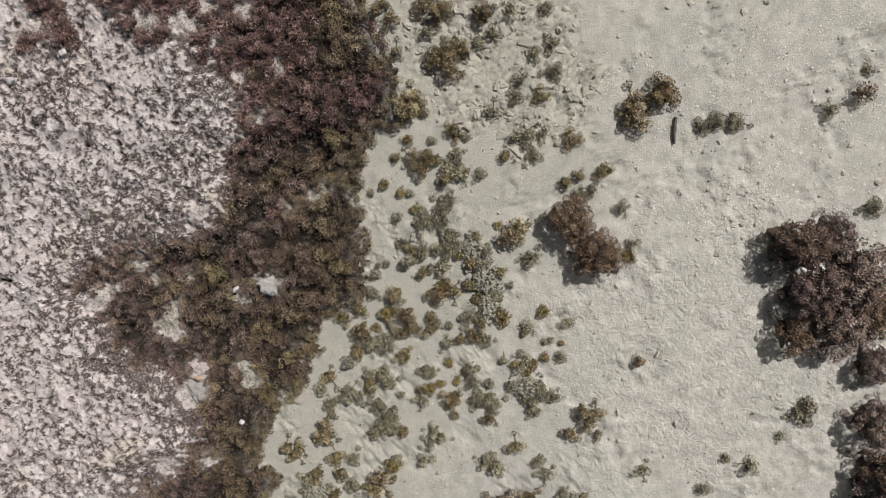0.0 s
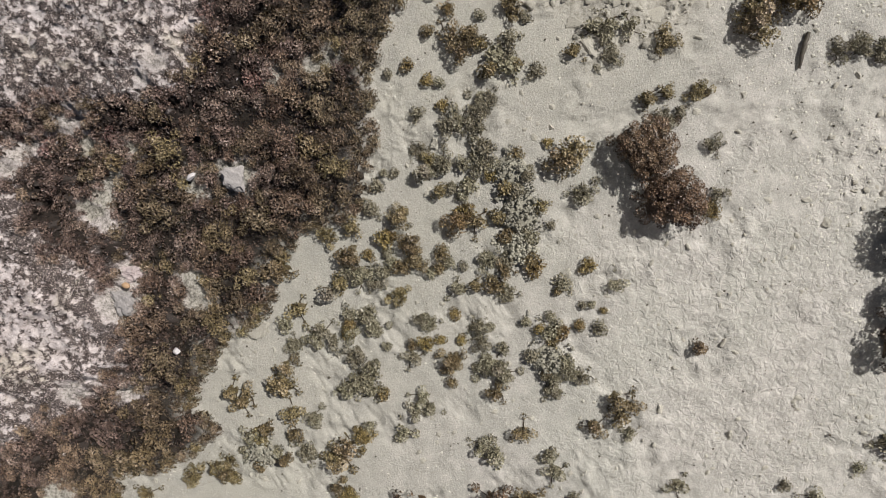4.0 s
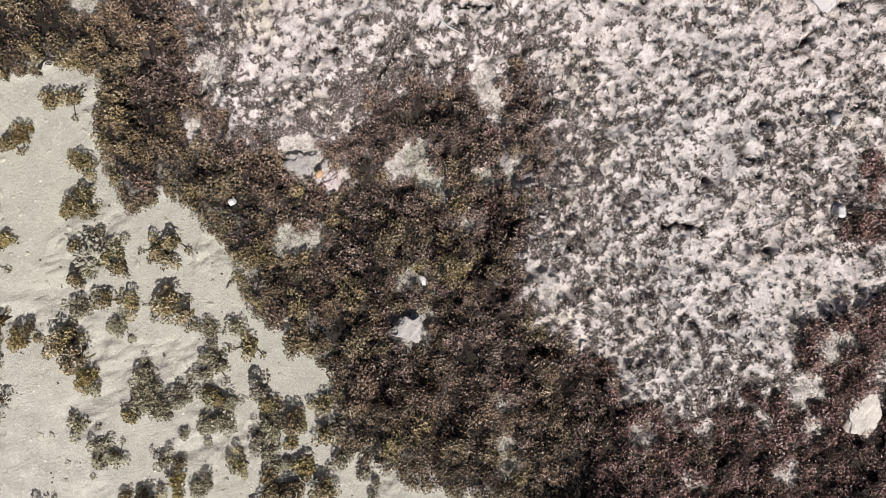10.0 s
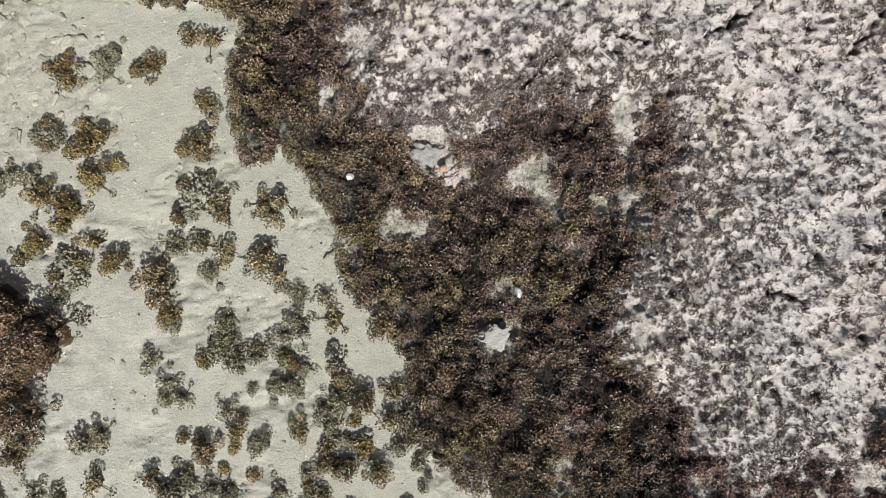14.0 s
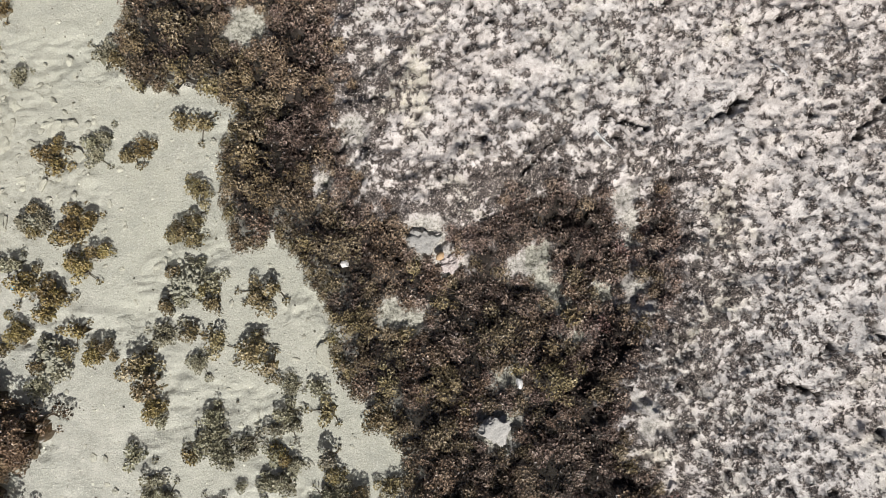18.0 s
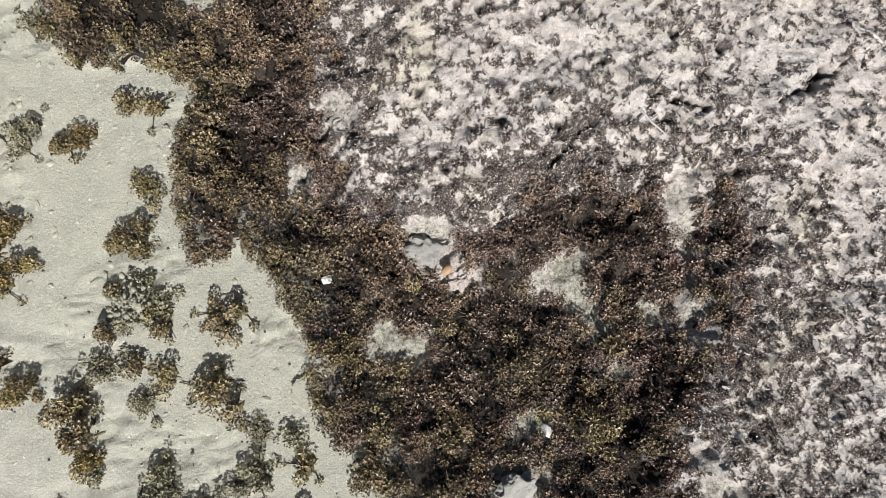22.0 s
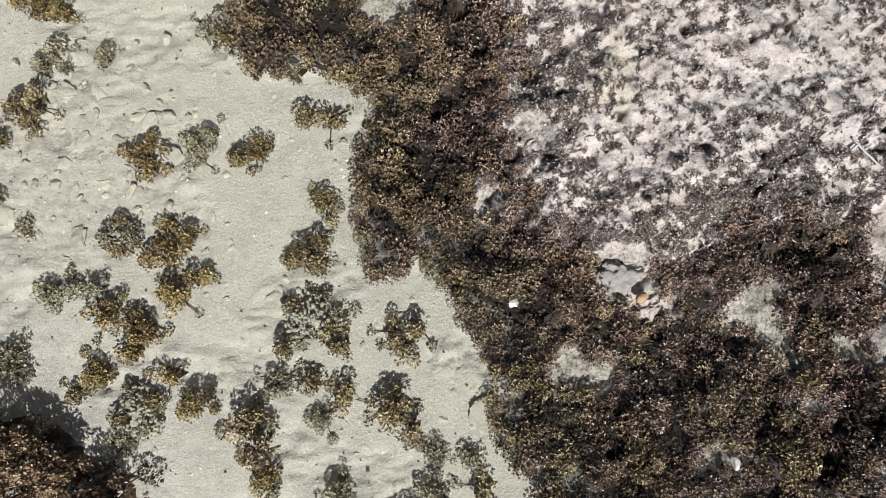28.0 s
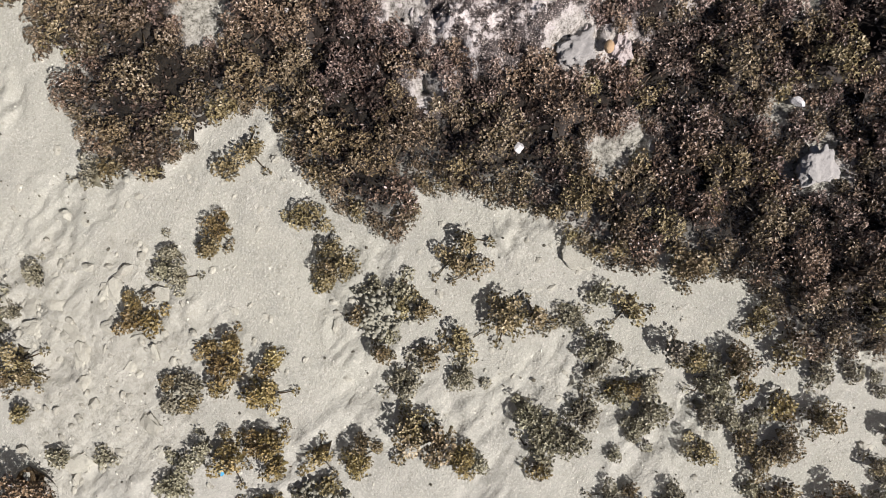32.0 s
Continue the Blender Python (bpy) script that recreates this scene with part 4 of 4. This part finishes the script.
# shell grit and pebbles strewn over the sand
def strewn(name, seed, count, box, lo, hi, look_, label, flat_=0.6, broken=False):
    rng = np.random.default_rng(seed)
    x, y = rng.uniform(box[0], box[1], count), rng.uniform(box[2], box[3], count)
    z, land, _, _, rubble_, *_ = plan(x, y)
    thin = rubble_ > rng.uniform(0.2, 0.9, count) if broken else fractal(x, y, 0.8, 3, seed) + rng.normal(0, 0.25, count) > -0.1
    x, y, z = x[(land < 0.3) & thin], y[(land < 0.3) & thin], z[(land < 0.3) & thin]
    v0, f0 = ICO[1]
    size = lo * (hi / lo) ** (rng.random((len(x), 1, 1)) ** 1.8) * rng.uniform(0.5, 1.2, (len(x), 1, 3)) * [1, 1, flat_]
    v = v0[None] * size * rng.uniform(0.75, 1.15, (len(x), len(v0), 1))
    turn = rng.uniform(0, 6.3, len(x))[:, None]
    vx, vy = v[..., 0] * np.cos(turn) - v[..., 1] * np.sin(turn), v[..., 0] * np.sin(turn) + v[..., 1] * np.cos(turn)
    v = np.stack([vx + x[:, None], vy + y[:, None], v[..., 2] + z[:, None]], 2)
    f = f0[None] + (np.arange(len(x)) * len(v0))[:, None, None]
    ob = new(name, mesh_of(name, v.reshape(-1, 3), f.reshape(-1, 3), look_))
    return tagged(ob, label, "gravel", kind="stuff")


strewn("shell_grit", 71, 6500, (-4.6, 1.8, -6.4, 2.2), 0.003, 0.011, GRAVEL, "pale shell grit strewn over the sand")
strewn("sunken_pebbles", 75, 4200, (-4.4, 1.8, -6.2, 2.1), 0.008, 0.032, LEDGE, "silt-coated pebbles half buried in the sand", 0.5)
strewn("dark_debris", 72, 3500, (-4.6, 1.8, -6.4, 2.2), 0.003, 0.011, WOOD, "dark weed scraps and grit strewn over the sand", 0.9)
strewn("rubble", 74, 9000, (-3.9, 2.0, -4.8, 1.8), 0.007, 0.034, LEDGE, "silt-coated broken rock rubble on the sand", 0.7, True)
strewn("pale_gravel", 73, 8500, (-3.2, -0.2, -6.6, -4.2), 0.004, 0.015, GRAVEL, "pale broken gravel lying on the sand")

z = height(0.07, -0.87)
stone("bleached_boulder", stone_mesh("boulder", 77, BLEACHED, 5, 0.3, 6, 10, 0.5), 0.055, -0.885, z + 0.045, (0.115, 0.085, 0.07), 25, 0,
      "bleached pitted limestone boulder among dark seaweed", "rock")
z = height(-0.32, 0.24)
stone("fretted_boulder", stone_mesh("boulder", 78, BLEACHED, 5, 0.42, 5, 12, 0.55), -0.33, 0.25, z + 0.02, (0.11, 0.085, 0.07), -12, 0,
      "pale fretted limestone boulder rising from the seaweed", "rock")
stone("crusted_stone", stone_mesh("stone", 79, PINK, 4, 0.5, 5, 6), -0.19, 0.11, height(-0.19, 0.11) + 0.03, (0.075, 0.06, 0.05), 30, 0,
      "pink-crusted rough stone beside the fretted boulder", "rock")
stone("ochre_shell", stone_mesh("shell", 80, OCHRE, 3, 0.05, 1), -0.255, 0.145, height(-0.255, 0.145) + 0.06, (0.030, 0.022, 0.020), 40, 0,
      "smooth ochre shell lodged beside the fretted boulder", "shell")
for x, y, a, b_, c, turn, up, words in ((-0.825, 0.115, 0.029, 0.024, 0.022, 30, 0.055, "small white stone caught in the seaweed"),
                                        (-1.13, 1.28, 0.014, 0.012, 0.012, 0, 0.08, "tiny white stone caught in the seaweed"),
                                        (2.70, -0.25, 0.05, 0.035, 0.03, 60, 0.02, "white angular stone lying on the rock"),
                                        (2.61, -0.77, 0.05, 0.045, 0.035, 0, 0.02, "white rounded stone lying on the rock"),
                                        (0.19, -0.61, 0.04, 0.022, 0.03, 100, 0.05, "narrow pale stone showing through the seaweed")):
    stone("white_stone", stone_mesh("stone", int(900 + 50 * x), CHALK, 3, 0.12, 9), x, y, height(x, y) + up, (a, b_, c), turn, 0, words, "stone")
stone("white_slab", stone_mesh("slab", 91, CHALK, 4, 0.3, 9, 3, 0.3), 2.60, 1.30, height(2.6, 1.3) + 0.005, (0.17, 0.10, 0.06), 8, 0, "white angular limestone slab on the rock shelf", "rock")
stone("white_slab", stone_mesh("slab", 92, CHALK, 4, 0.15, 12, 0, 0.3), 2.79, 0.46, height(2.79, 0.46) + 0.005, (0.085, 0.12, 0.05), -12, 0, "white wedge-shaped limestone slab on the rock shelf", "rock")

stone("white_slab", stone_mesh("slab", 93, LEDGE, 4, 0.25, 10, 2, 0.3), 2.52, -1.9, height(2.52, -1.9) + 0.03, (0.17, 0.12, 0.07), 65, 0, "pale flat limestone slab among red-brown seaweed", "rock")

# blue bottle cap: a shallow cup with a ribbed rim
bm = bmesh.new()
bmesh.ops.create_cone(bm, cap_ends=True, segments=24, radius1=0.016, radius2=0.015, depth=0.013)
for q in bm.verts:
    if round(math.atan2(q.co.y, q.co.x) / (math.pi / 12)) % 2:
        q.co.x, q.co.y = q.co.x * 0.94, q.co.y * 0.94
bmesh.ops.bevel(bm, geom=[e for e in bm.edges if e.verts[0].co.z > 0 and e.verts[1].co.z > 0], offset=0.0015, segments=1, affect="EDGES")
cap_me = bpy.data.meshes.new("bottle_cap")
bm.to_mesh(cap_me)
bm.free()
cap_me.materials.append(PLASTIC)
cap = new("bottle_cap", cap_me)
cap.matrix_basis = pose(-2.92, 0.02, height(-2.92, 0.02) + 0.012, 12, 20, 0)
tagged(cap, "bright blue plastic bottle cap lying beside seaweed", "bottle cap")

# sunken slab with an undercut lip
stone("sunken_slab", stone_mesh("slab", 95, LEDGE, 4, 0.2, 8, 0, 0.35), -0.95, -0.42, height(-0.95, -0.42) + 0.002, (0.085, 0.10, 0.055), 10, 0,
      "flat pale slab half buried in the sand", "rock")


def twig(name, seed, look_, runs, thick, label, category):
    """A forked rod through the given runs of points, tapered to each end."""
    rng = np.random.default_rng(seed)
    verts, faces = [], []
    for run in runs:
        run = np.array(run, float)
        fine = np.stack([np.interp(np.linspace(0, 1, 12), np.linspace(0, 1, len(run)), run[:, k]) for k in range(3)], 1)
        fine += rng.normal(0, 0.15 * thick, fine.shape)
        at = len(verts)
        for k, p in enumerate(fine):
            w = thick * (0.35 + 0.65 * math.sin(math.pi * (0.25 + 0.7 * k / 11)))
            way = unit(fine[min(11, k + 1)] - fine[max(0, k - 1)])
            side = unit(np.cross(way, [0.1, 0.05, 1.0]))
            verts += [p + w * (math.cos(a) * side + math.sin(a) * np.cross(side, way)) for a in (0.0, 1.26, 2.51, 3.77, 5.03)]
        faces += [[at + 5 * k + q, at + 5 * k + (q + 1) % 5, at + 5 * k + 5 + (q + 1) % 5, at + 5 * k + 5 + q] for k in range(11) for q in range(5)]
    return tagged(new(name, mesh_of(name, verts, faces, look_, True)), label, category)


z = height(-0.94, -4.58)
twig("driftwood_stick", 3, WOOD, [[(-0.85, -4.65, z + 0.02), (-0.94, -4.58, z + 0.025), (-1.03, -4.52, z + 0.015)]], 0.016, "dark waterlogged stick lying on the sand", "stick")
z = height(0.7, 0.77) + 0.02
twig("bleached_twig", 4, CHALK, [[(0.64, 0.85, z), (0.68, 0.79, z + 0.01), (0.76, 0.72, z)], [(0.68, 0.79, z + 0.008), (0.72, 0.82, z)], [(0.66, 0.82, z + 0.006), (0.63, 0.79, z)]],
     0.006, "bleached white forked twig on the rock shelf", "twig")
z = height(1.72, 1.16) + 0.012
twig("bleached_twig", 5, CHALK, [[(1.64, 1.19, z), (1.70, 1.16, z + 0.006), (1.75, 1.12, z)]], 0.012, "short white bleached stick on the rock shelf", "twig")
